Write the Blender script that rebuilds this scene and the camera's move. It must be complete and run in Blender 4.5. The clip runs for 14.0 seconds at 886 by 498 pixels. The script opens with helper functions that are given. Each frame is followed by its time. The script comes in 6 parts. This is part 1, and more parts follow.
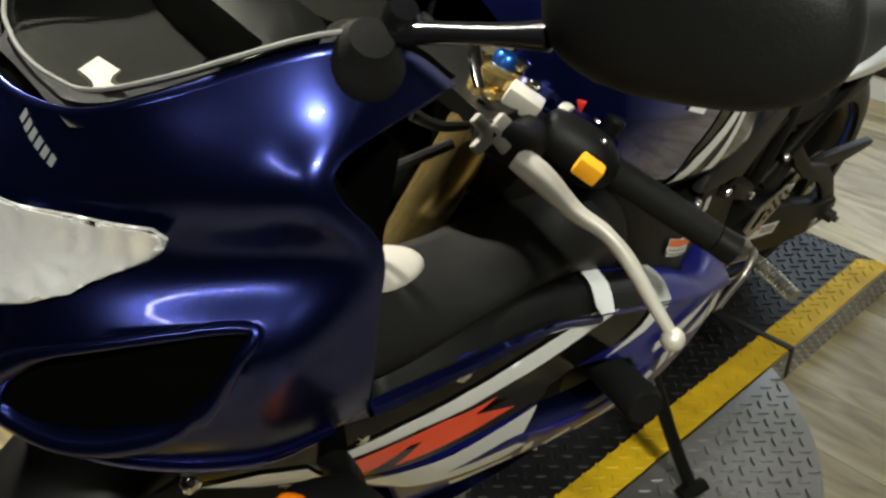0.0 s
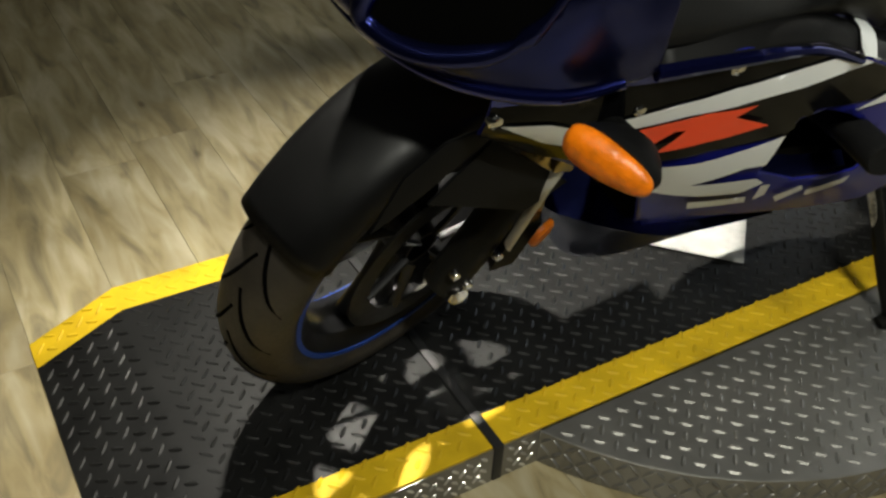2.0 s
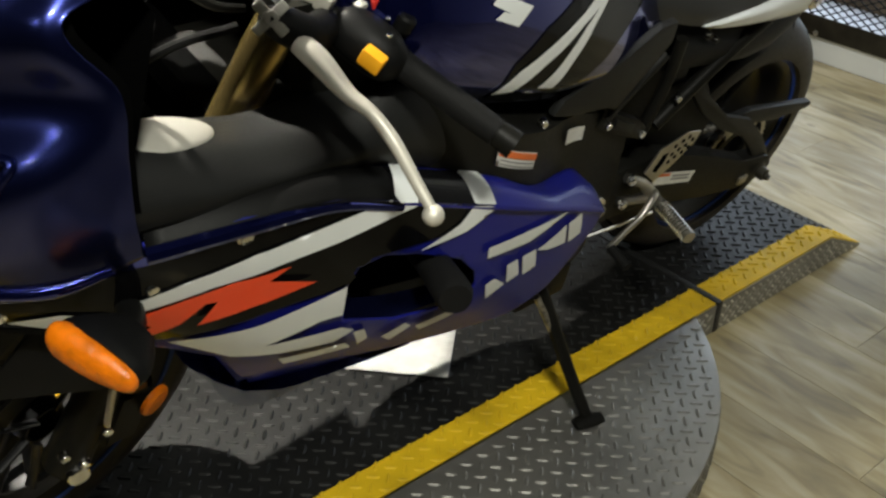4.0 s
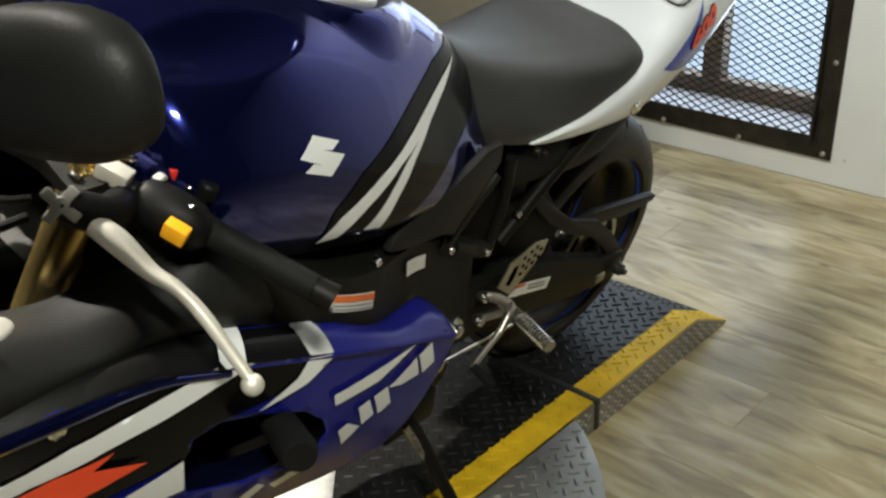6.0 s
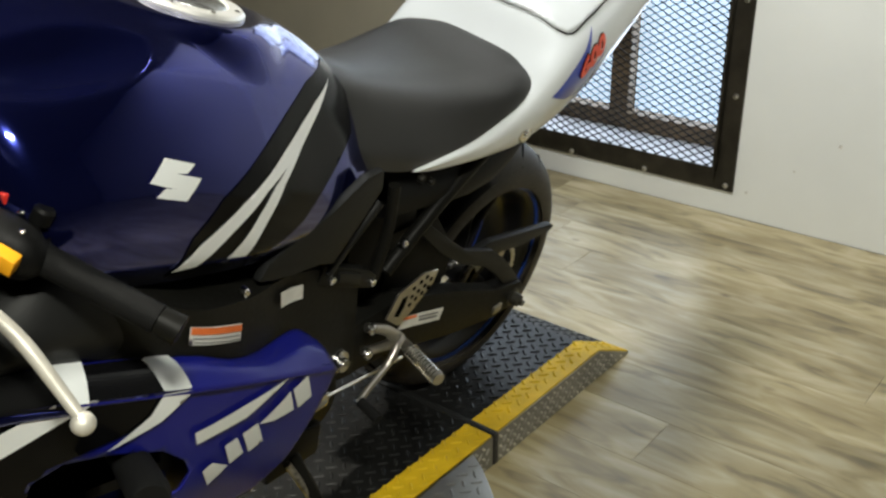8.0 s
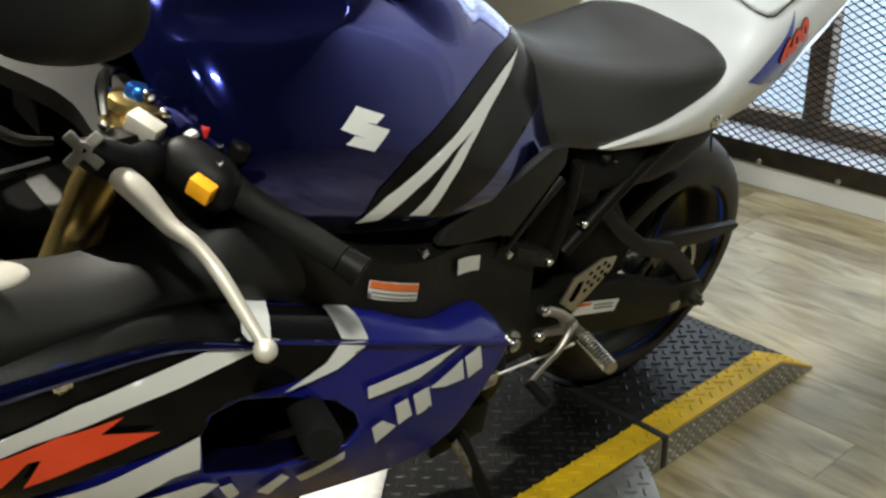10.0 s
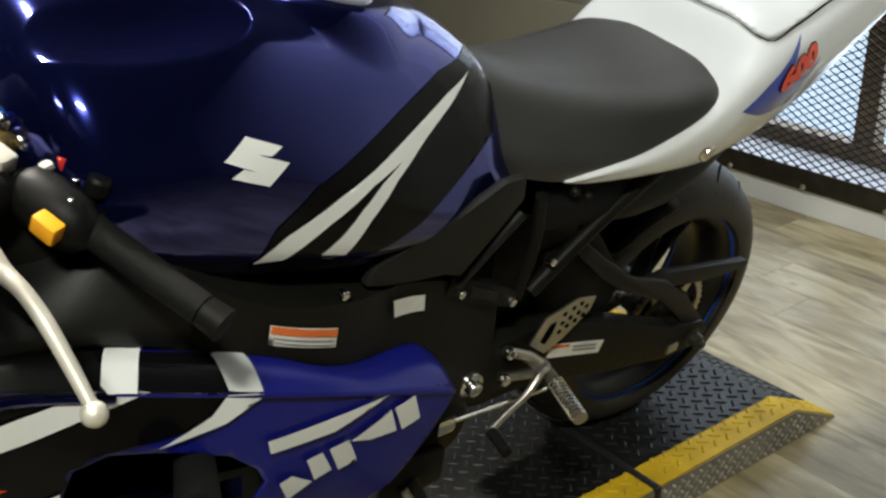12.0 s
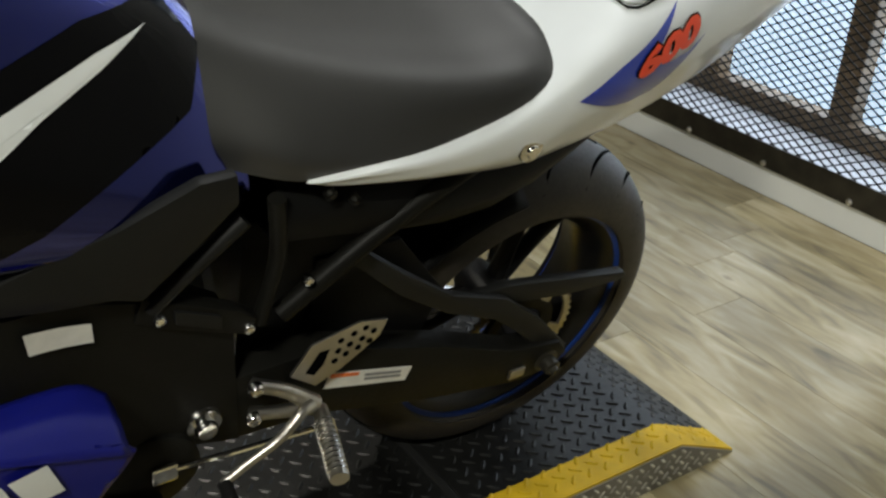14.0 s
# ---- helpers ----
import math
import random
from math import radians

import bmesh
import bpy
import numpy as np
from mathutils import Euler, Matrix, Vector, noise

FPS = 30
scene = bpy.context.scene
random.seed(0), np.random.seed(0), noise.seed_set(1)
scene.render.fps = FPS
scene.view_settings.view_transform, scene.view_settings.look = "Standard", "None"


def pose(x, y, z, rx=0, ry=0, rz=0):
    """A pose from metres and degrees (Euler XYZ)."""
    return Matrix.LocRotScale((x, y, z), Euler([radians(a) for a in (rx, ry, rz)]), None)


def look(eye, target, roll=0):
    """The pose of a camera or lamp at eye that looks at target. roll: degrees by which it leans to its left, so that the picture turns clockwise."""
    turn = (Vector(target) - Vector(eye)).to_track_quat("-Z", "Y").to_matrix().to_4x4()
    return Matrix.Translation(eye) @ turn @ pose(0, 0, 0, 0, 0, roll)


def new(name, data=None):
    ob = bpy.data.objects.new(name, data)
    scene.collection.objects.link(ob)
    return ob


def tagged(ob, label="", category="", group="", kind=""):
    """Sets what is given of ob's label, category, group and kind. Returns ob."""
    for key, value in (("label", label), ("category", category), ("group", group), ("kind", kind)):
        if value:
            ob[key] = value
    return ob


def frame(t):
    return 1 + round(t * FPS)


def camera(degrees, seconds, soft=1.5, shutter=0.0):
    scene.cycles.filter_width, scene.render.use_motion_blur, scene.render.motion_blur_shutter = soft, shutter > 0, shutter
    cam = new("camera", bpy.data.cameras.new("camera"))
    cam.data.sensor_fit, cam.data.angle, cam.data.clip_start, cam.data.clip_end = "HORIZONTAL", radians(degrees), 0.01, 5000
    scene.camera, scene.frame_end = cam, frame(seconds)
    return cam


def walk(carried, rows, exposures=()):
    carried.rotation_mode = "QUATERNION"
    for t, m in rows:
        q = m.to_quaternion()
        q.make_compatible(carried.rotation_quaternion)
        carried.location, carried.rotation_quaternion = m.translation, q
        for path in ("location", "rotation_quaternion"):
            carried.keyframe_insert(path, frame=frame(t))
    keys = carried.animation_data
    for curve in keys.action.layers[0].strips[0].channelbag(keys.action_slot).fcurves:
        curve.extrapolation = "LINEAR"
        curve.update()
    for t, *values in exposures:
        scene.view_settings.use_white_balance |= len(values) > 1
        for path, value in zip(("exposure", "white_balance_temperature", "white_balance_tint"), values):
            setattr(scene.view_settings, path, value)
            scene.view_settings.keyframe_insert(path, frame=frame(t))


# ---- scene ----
cam = camera(48.5, 14.0, 2.6)
PATH = [
    (0, (-1.734, -0.761, 1.397), (-0.553, 0.453, 0.333), 0.5),
    (0.5, (-1.853, -0.845, 1.393), (-0.748, 0.457, 0.351), -0.9),
    (1, (-1.93, -0.901, 1.353), (-0.93, 0.422, 0.235), 0.9),
    (1.5, (-1.964, -0.914, 1.312), (-1.075, 0.426, 0.124), 1.1),
    (2, (-1.98, -0.92, 1.293), (-1.152, 0.429, 0.07), 2.9),
    (2.5, (-1.982, -0.933, 1.299), (-1.122, 0.407, 0.089), 4.5),
    (3, (-1.903, -0.974, 1.341), (-0.972, 0.383, 0.204), 0.4),
    (3.5, (-1.73, -1.037, 1.352), (-0.728, 0.289, 0.239), 1.2),
    (4, (-1.617, -1.048, 1.357), (-0.542, 0.245, 0.273), 1.1),
    (6.5, (-1.495, -1.082, 1.401), (-0.114, 0.073, 0.53), -2.1),
    (7, (-1.448, -1.078, 1.394), (0.017, -0.017, 0.54), -1.2),
    (7.5, (-1.44, -1.098, 1.393), (0.032, -0.013, 0.583), -1.7),
    (8, (-1.452, -1.108, 1.37), (-0.048, 0.032, 0.516), -0.6),
    (8.5, (-1.463, -1.108, 1.316), (-0.195, 0.187, 0.47), 1.6),
    (11, (-1.469, -1.097, 1.289), (-0.311, 0.323, 0.488), -1.9),
    (11.5, (-1.371, -1.106, 1.279), (-0.256, 0.351, 0.483), -1.0),
    (12, (-1.253, -1.115, 1.29), (-0.184, 0.375, 0.491), -1.5),
    (12.5, (-1.15, -1.031, 1.3), (0.072, 0.344, 0.516), -2.6),
    (13, (-1.077, -0.968, 1.304), (0.302, 0.228, 0.487), -1.8),
    (13.5, (-0.947, -0.95, 1.271), (0.344, 0.299, 0.392), -1.7),
    (14, (-0.762, -0.998, 1.248), (0.241, 0.449, 0.299), 3.0),
]
walk(cam, [(t, look(eye, target, roll)) for t, eye, target, roll in PATH], [(0.0, -0.22), (2.0, -0.32), (4.2, -0.28), (6.3, -0.12), (7.2, 0.0), (8.0, -0.05), (8.7, -0.14), (10.8, -0.14), (12.2, -0.12), (13.0, -0.06), (13.5, -0.08), (14.0, -0.18)])

# ---- world and lights ----
world = bpy.data.worlds.new("world")
world.use_nodes = True
scene.world = world
_bg = world.node_tree.nodes["Background"]
_bg.inputs[0].default_value = (0.55, 0.60, 0.68, 1)
_bg.inputs[1].default_value = 0.006
scene.view_settings.exposure = 0.0


def area_lamp(name, eye, target, size, watts, colour, spread=180):
    data = bpy.data.lights.new(name, "AREA")
    data.spread = radians(spread)
    data.shape, data.size, data.size_y = "RECTANGLE", size[0], size[1]
    data.energy, data.color = watts, colour
    ob = new(name, data)
    ob.matrix_basis = look(eye, target)
    return ob


area_lamp("window_daylight", (1.90, 0.85, 1.05), (0.0, 0.6, 0.7), (1.35, 1.7), 23, (0.80, 0.90, 1.0))
# Unseen fill lamp, added to brighten the garage door.
area_lamp("door_fill_light", (-0.2, 4.2, 2.70), (1.6, 2.7, 0.6), (0.6, 0.3), 9, (0.96, 0.98, 0.88))
area_lamp("ceiling_lamp_light", (-1.83, -1.79, 2.70), (-0.85, -0.1, 0.45), (0.40, 0.06), 19.5, (0.98, 0.98, 0.86), 90)
area_lamp("ceiling_lamp_light", (-3.50, -1.10, 2.70), (-1.45, -0.15, 0.75), (0.40, 0.06), 1.3, (0.98, 0.98, 0.86), 60)
area_lamp("ceiling_spot_light", (-1.22, 0.95, 2.70), (-1.18, 0.12, 0.3), (0.10, 0.06), 27, (1.0, 0.96, 0.84), 58)
area_lamp("ceiling_lamp_light", (0.20, 0.30, 2.70), (1.60, -0.25, 0.8), (0.40, 0.06), 33, (0.97, 0.98, 0.95), 135)


# ---- materials ----
def material(name, colour, rough=0.5, metal=0.0, coat=0.0, var=0.15, scale=8.0, bump=0.0, bump_scale=60.0, colour2=None, spec=0.5, emit=0.0):
    m = bpy.data.materials.new(name)
    m.use_nodes = True
    t = m.node_tree
    b = t.nodes["Principled BSDF"]
    co = t.nodes.new("ShaderNodeTexCoord")
    n1, n2 = t.nodes.new("ShaderNodeTexNoise"), t.nodes.new("ShaderNodeTexNoise")
    n1.inputs["Scale"].default_value, n1.inputs["Detail"].default_value = scale, 5
    n2.inputs["Scale"].default_value, n2.inputs["Detail"].default_value = bump_scale, 4
    t.links.new(co.outputs["Object"], n1.inputs["Vector"])
    t.links.new(co.outputs["Object"], n2.inputs["Vector"])
    r = t.nodes.new("ShaderNodeValToRGB")
    c2 = colour2 or tuple(c * (1 - var) for c in colour)
    c1 = colour if colour2 else tuple(min(1, c * (1 + var)) for c in colour)
    r.color_ramp.elements[0].position, r.color_ramp.elements[1].position = 0.35, 0.65
    r.color_ramp.elements[0].color, r.color_ramp.elements[1].color = (*c2, 1), (*c1, 1)
    t.links.new(n1.outputs["Fac"], r.inputs["Fac"])
    t.links.new(r.outputs["Color"], b.inputs["Base Color"])
    mr = t.nodes.new("ShaderNodeMapRange")
    mr.inputs["To Min"].default_value, mr.inputs["To Max"].default_value = max(0.02, rough * 0.8), min(1, rough * 1.25)
    t.links.new(n2.outputs["Fac"], mr.inputs["Value"])
    t.links.new(mr.outputs["Result"], b.inputs["Roughness"])
    b.inputs["Metallic"].default_value = metal
    b.inputs["Specular IOR Level"].default_value = spec
    b.inputs["Coat Weight"].default_value = coat
    b.inputs["Coat Roughness"].default_value = 0.03
    if emit:
        b.inputs["Emission Color"].default_value = (*colour, 1)
        b.inputs["Emission Strength"].default_value = emit
    if bump:
        bu = t.nodes.new("ShaderNodeBump")
        bu.inputs["Strength"].default_value, bu.inputs["Distance"].default_value = bump, 0.004
        t.links.new(n2.outputs["Fac"], bu.inputs["Height"])
        t.links.new(bu.outputs["Normal"], b.inputs["Normal"])
    return m


def plank_material():
    """Weathered oak vinyl: long grain along the plank, blotches, knots; each plank its own tone."""
    m = bpy.data.materials.new("vinyl_oak_plank")
    m.use_nodes = True
    t = m.node_tree
    b = t.nodes["Principled BSDF"]
    L = t.links.new
    co, info = t.nodes.new("ShaderNodeTexCoord"), t.nodes.new("ShaderNodeObjectInfo")
    shift = t.nodes.new("ShaderNodeVectorMath")
    shift.operation = "SCALE"
    shift.inputs[0].default_value = (7.3, 13.1, 3.7)
    L(info.outputs["Random"], shift.inputs["Scale"])
    add = t.nodes.new("ShaderNodeVectorMath")
    L(co.outputs["Object"], add.inputs[0])
    L(shift.outputs[0], add.inputs[1])
    mp = t.nodes.new("ShaderNodeMapping")
    mp.inputs["Scale"].default_value = (21, 4.4, 1)
    L(add.outputs[0], mp.inputs["Vector"])
    grain = t.nodes.new("ShaderNodeTexNoise")
    grain.inputs["Scale"].default_value, grain.inputs["Detail"].default_value, grain.inputs["Distortion"].default_value = 1.0, 8, 0.8
    L(mp.outputs[0], grain.inputs["Vector"])
    mp2 = t.nodes.new("ShaderNodeMapping")
    mp2.inputs["Scale"].default_value = (6.5, 2.8, 1)
    L(add.outputs[0], mp2.inputs["Vector"])
    blot = t.nodes.new("ShaderNodeTexNoise")
    blot.inputs["Scale"].default_value, blot.inputs["Detail"].default_value = 1.0, 4
    L(mp2.outputs[0], blot.inputs["Vector"])
    r1 = t.nodes.new("ShaderNodeValToRGB")
    e = r1.color_ramp.elements
    e[0].position, e[0].color = 0.30, (0.20, 0.172, 0.108, 1)
    e[1].position, e[1].color = 0.66, (0.50, 0.45, 0.315, 1)
    mid = e.new(0.47)
    mid.color = (0.385, 0.325, 0.185, 1)
    L(grain.outputs["Fac"], r1.inputs["Fac"])
    r2 = t.nodes.new("ShaderNodeValToRGB")
    e = r2.color_ramp.elements
    e[0].position, e[0].color = 0.36, (0.62, 0.58, 0.49, 1)
    e[1].position, e[1].color = 0.62, (1.0, 0.99, 0.97, 1)
    L(blot.outputs["Fac"], r2.inputs["Fac"])
    mx = t.nodes.new("ShaderNodeMix")
    mx.data_type, mx.blend_type = "RGBA", "MULTIPLY"
    mx.inputs["Factor"].default_value = 0.85
    L(r1.outputs["Color"], mx.inputs["A"])
    L(r2.outputs["Color"], mx.inputs["B"])
    hsv = t.nodes.new("ShaderNodeHueSaturation")
    mr = t.nodes.new("ShaderNodeMapRange")
    mr.inputs["To Min"].default_value, mr.inputs["To Max"].default_value = 0.88, 1.12
    L(info.outputs["Random"], mr.inputs["Value"])
    L(mr.outputs[0], hsv.inputs["Value"])
    L(mx.outputs["Result"], hsv.inputs["Color"])
    vor = t.nodes.new("ShaderNodeTexVoronoi")
    vor.inputs["Scale"].default_value = 5.0
    mp3 = t.nodes.new("ShaderNodeMapping")
    mp3.inputs["Scale"].default_value = (1.6, 0.8, 1)
    L(add.outputs[0], mp3.inputs["Vector"])
    L(mp3.outputs[0], vor.inputs["Vector"])
    r3 = t.nodes.new("ShaderNodeValToRGB")
    e = r3.color_ramp.elements
    e[0].position, e[0].color = 0.03, (0.35, 0.30, 0.25, 1)
    e[1].position, e[1].color = 0.10, (1, 1, 1, 1)
    L(vor.outputs["Distance"], r3.inputs["Fac"])
    mk = t.nodes.new("ShaderNodeMix")
    mk.data_type, mk.blend_type = "RGBA", "MULTIPLY"
    mk.inputs["Factor"].default_value = 0.8
    L(hsv.outputs["Color"], mk.inputs["A"])
    L(r3.outputs["Color"], mk.inputs["B"])
    L(mk.outputs["Result"], b.inputs["Base Color"])
    b.inputs["Roughness"].default_value = 0.36
    bu = t.nodes.new("ShaderNodeBump")
    bu.inputs["Strength"].default_value, bu.inputs["Distance"].default_value = 0.25, 0.002
    L(grain.outputs["Fac"], bu.inputs["Height"])
    L(bu.outputs["Normal"], b.inputs["Normal"])
    return m


M_PLANK = plank_material()
M_JOINT = material("floor_joint", (0.16, 0.13, 0.085), 0.8)
M_WALL = material("white_wall_paint", (0.76, 0.77, 0.74), 0.6, var=0.03, scale=2.5, bump=0.06, bump_scale=120)
M_DOOR = material("beige_door_paint", (0.42, 0.39, 0.31), 0.5, var=0.05, scale=3)
M_DARKWALL = material("dark_wall_paint", (0.06, 0.06, 0.055), 0.7)
M_CEIL = material("ceiling_paint", (0.055, 0.053, 0.05), 0.8)
M_STEEL = material("bare_tread_plate", (0.25, 0.243, 0.226), 0.38, metal=0.75, var=0.22, scale=5, bump=0.05, bump_scale=40)
# Lug steel lighter than the plate, so the side lugs stand out.
M_SIDELUG = material("bright_lug_steel", (0.60, 0.585, 0.54), 0.34, metal=0.70, var=0.25, scale=30)
M_MESH = material("black_mesh_paint", (0.008, 0.008, 0.0075), 0.6, var=0.3, scale=40, spec=0.15)
M_BLACKPLATE = material("black_painted_tread_plate", (0.008, 0.008, 0.0078), 0.44, metal=0.0, spec=0.30, var=0.35, scale=9, bump=0.08, bump_scale=90)
M_YELLOW = material("yellow_painted_tread_plate", (0.66, 0.43, 0.012), 0.55, spec=0.25, var=0.2, scale=10, bump=0.08, bump_scale=80)
M_RUBBERSTRIP = material("rubber_seam", (0.012, 0.012, 0.012), 0.5)
M_FRAME = material("dark_bronze_steel", (0.030, 0.026, 0.019), 0.42, metal=0.4, var=0.4, scale=14)
M_WOOD = material("brown_window_wood", (0.12, 0.078, 0.040), 0.55, var=0.3, scale=12)
M_SILL = material("window_sill_paint", (0.55, 0.56, 0.60), 0.6, var=0.06)
M_SKY = material("bright_outside", (0.62, 0.80, 1.0), 0.9, var=0.0, emit=1.08)
M_BOLT = material("zinc_bolt", (0.6, 0.58, 0.54), 0.3, metal=1.0, var=0.2, scale=60)
M_TYRE = material("tyre_rubber", (0.024, 0.020, 0.015), 0.55, var=0.25, scale=20, bump=0.1, bump_scale=150)
M_BLACKRIM = material("black_cast_wheel", (0.006, 0.006, 0.0065), 0.4, coat=0.1, spec=0.3)
M_BLUESTRIPE = material("blue_rim_tape", (0.012, 0.05, 0.28), 0.4)


# ---- mesh helpers ----
def finish(ob, mat, smooth=True):
    if mat:
        ob.data.materials.append(mat)
    if smooth:
        ob.data.polygons.foreach_set("use_smooth", [True] * len(ob.data.polygons))
        ob.data.set_sharp_from_angle(angle=radians(38))
    return ob


def part(name, bm, mat, parent=None, label="", smooth=True):
    """Links a bmesh as one mesh object under a thing or a part."""
    me = bpy.data.meshes.new(name)
    bm.normal_update()
    bm.to_mesh(me)
    bm.free()
    ob = new(name, me)
    if parent is not None:
        ob.parent = parent
    finish(ob, mat, smooth)
    if label:
        ob["label"] = label
    return ob


def box_bm(lo, hi, bevel=0.0, seg=2, bm=None):
    bm2 = bmesh.new()
    bmesh.ops.create_cube(bm2, size=1)
    for v in bm2.verts:
        v.co = Vector([lo[i] + (v.co[i] + 0.5) * (hi[i] - lo[i]) for i in range(3)])
    if bevel:
        bmesh.ops.bevel(bm2, geom=bm2.edges[:], offset=bevel, segments=seg, profile=0.6, affect="EDGES")
    return bm2 if bm is None else join(bm, bm2)


def join(bm, other):
    me = bpy.data.meshes.new("tmp")
    other.to_mesh(me)
    other.free()
    bm.from_mesh(me)
    bpy.data.meshes.remove(me)
    return bm


def moved(bm, m):
    bm.transform(m)
    return bm


def catmull(pts, n, closed=False):
    """Points on a smooth curve through pts, n to each span."""
    P = [np.array(p, float) for p in pts]
    k = len(P)
    out = []
    for i in range(k if closed else k - 1):
        p1, p2 = P[i], P[(i + 1) % k]
        p0 = P[i - 1] if (closed or i > 0) else 2 * p1 - p2
        p3 = P[(i + 2) % k] if (closed or i + 2 < k) else 2 * p2 - p1
        for j in range(n):
            t = j / n
            out.append(0.5 * (2 * p1 + (p2 - p0) * t + (2 * p0 - 5 * p1 + 4 * p2 - p3) * t * t + (3 * p1 - p0 - 3 * p2 + p3) * t ** 3))
    if not closed:
        out.append(P[-1])
    return out


def loft_bm(rows, nu=4, nv=4, closed_v=False, caps=False, smooth_u=True):
    """A smooth surface through rows of control points."""
    cols = [catmull(r, nv, closed_v) for r in rows] if nv > 1 else [[np.array(p, float) for p in r] for r in rows]
    if smooth_u and nu > 1:
        lines = [catmull([c[j] for c in cols], nu) for j in range(len(cols[0]))]
        grid = [[lines[j][i] for j in range(len(lines))] for i in range(len(lines[0]))]
    else:
        grid = cols
    bm = bmesh.new()
    vs = [[bm.verts.new(p) for p in r] for r in grid]
    w = len(vs[0])
    for i in range(len(vs) - 1):
        for j in range(w if closed_v else w - 1):
            a, b, c, d = vs[i][j], vs[i][(j + 1) % w], vs[i + 1][(j + 1) % w], vs[i + 1][j]
            bm.faces.new((a, b, c, d))
    if caps and closed_v:
        bm.faces.new(vs[0][::-1])
        bm.faces.new(vs[-1])
    return bm


def tube_bm(pts, radius, n=10, sub=4, caps=True, flat=1.0):
    """A round bar along a smooth path; radius may be one number or one for each point."""
    rad = [radius] * len(pts) if isinstance(radius, (int, float)) else list(radius)
    line = catmull([(*p, r) for p, r in zip(pts, rad)], sub) if sub > 1 else [np.array((*p, r), float) for p, r in zip(pts, rad)]
    ring = []
    up = Vector((0, 0, 1))
    bm = bmesh.new()
    for i, q in enumerate(line):
        a, b = line[max(0, i - 1)], line[min(len(line) - 1, i + 1)]
        d = Vector(b[:3] - a[:3]).normalized()
        s = d.cross(up)
        if s.length < 0.1:
            s = d.cross(Vector((0, 1, 0)))
        s.normalize()
        u = s.cross(d).normalized()
        up = u
        ring.append([bm.verts.new(Vector(q[:3]) + float(q[3]) * (math.cos(k * 2 * math.pi / n) * s + flat * math.sin(k * 2 * math.pi / n) * u)) for k in range(n)])
    for r0, r1 in zip(ring, ring[1:]):
        for k in range(n):
            bm.faces.new((r0[k], r0[(k + 1) % n], r1[(k + 1) % n], r1[k]))
    if caps:
        bm.faces.new(ring[0][::-1])
        bm.faces.new(ring[-1])
    return bm


def lathe_bm(profile, n=48, axis="y", closed=False):
    """profile: (radius, along) pairs, turned about an axis."""
    bm = bmesh.new()
    vs = []
    for k in range(n):
        a = 2 * math.pi * k / n
        c, s = math.cos(a), math.sin(a)
        vs.append([bm.verts.new((r * c, h, r * s) if axis == "y" else (r * c, r * s, h) if axis == "z" else (h, r * c, r * s)) for r, h in profile])
    m = len(profile)
    for k in range(n):
        for j in range(m if closed else m - 1):
            bm.faces.new((vs[k][j], vs[k][(j + 1) % m], vs[(k + 1) % n][(j + 1) % m], vs[(k + 1) % n][j]))
    bmesh.ops.remove_doubles(bm, verts=bm.verts[:], dist=1e-6)
    bmesh.ops.recalc_face_normals(bm, faces=bm.faces[:])
    return bm


def disc_bm(r, h, n=24, axis="y", bevel=0.0015):
    return lathe_bm([(0, 0), (r - bevel, 0), (r, bevel), (r, h - bevel), (r - bevel, h), (0, h)], n, axis)


def prism_bm(outline, lo, hi, axis="y", bevel=0.0):
    """An outline of pairs, pushed from lo to hi along an axis."""
    def put(a, b, c):
        return (a, c, b) if axis == "y" else (a, b, c) if axis == "z" else (c, a, b)
    bm = bmesh.new()
    lower = [bm.verts.new(put(a, b, lo)) for a, b in outline]
    upper = [bm.verts.new(put(a, b, hi)) for a, b in outline]
    n = len(outline)
    bm.faces.new(lower)
    bm.faces.new(upper[::-1])
    for i in range(n):
        bm.faces.new((lower[i], upper[i], upper[(i + 1) % n], lower[(i + 1) % n]))
    bmesh.ops.recalc_face_normals(bm, faces=bm.faces[:])
    if bevel:
        bmesh.ops.bevel(bm, geom=bm.edges[:], offset=bevel, segments=2, profile=0.6, affect="EDGES")
    return bm


# ---- the turntable and its ramps ----
TOP = 0.081          # height of the tread plate
CX, CY, RAD = -0.67, 0.262, 0.675
Y_IN, Y_OUT = 0.0, -0.074            # near edge: inner and outer edge of the yellow band
F_IN, F_OUT = 0.524, 0.598           # far edge
X_F, X_R = -1.334, -0.004            # joints between turntable and ramps
X_FTIP, X_RTIP = -1.94, 0.60
X_FK, X_RK = -1.775, 0.445           # where the ramps start to slope


def lug_bm(spots, bm=None):
    """Raised lens-shaped lugs of tread plate: x, y, z, angle, slope."""
    verts, faces = [], []
    a, w, h = 0.0135, 0.0046, 0.0023
    for x, y, z, ang, slope in spots:
        base = len(verts)
        c, s = math.cos(ang), math.sin(ang)
        for u, v, q in ((-a, 0, 0), (-a * .45, -w * .85, 0), (a * .45, -w * .85, 0), (a, 0, 0), (a * .45, w * .85, 0), (-a * .45, w * .85, 0), (-a * .70, 0, h), (a * .70, 0, h)):
            dx, dy = u * c - v * s, u * s + v * c
            verts.append((x + dx, y + dy, z + q + 0.0002 + dx * slope))
        for f in ((0, 1, 6), (1, 2, 7, 6), (2, 3, 7), (3, 4, 7), (4, 5, 6, 7), (5, 0, 6)):
            faces.append(tuple(base + i for i in f))
    me = bpy.data.meshes.new("lugs")
    me.from_pydata(verts, [], faces)
    return me


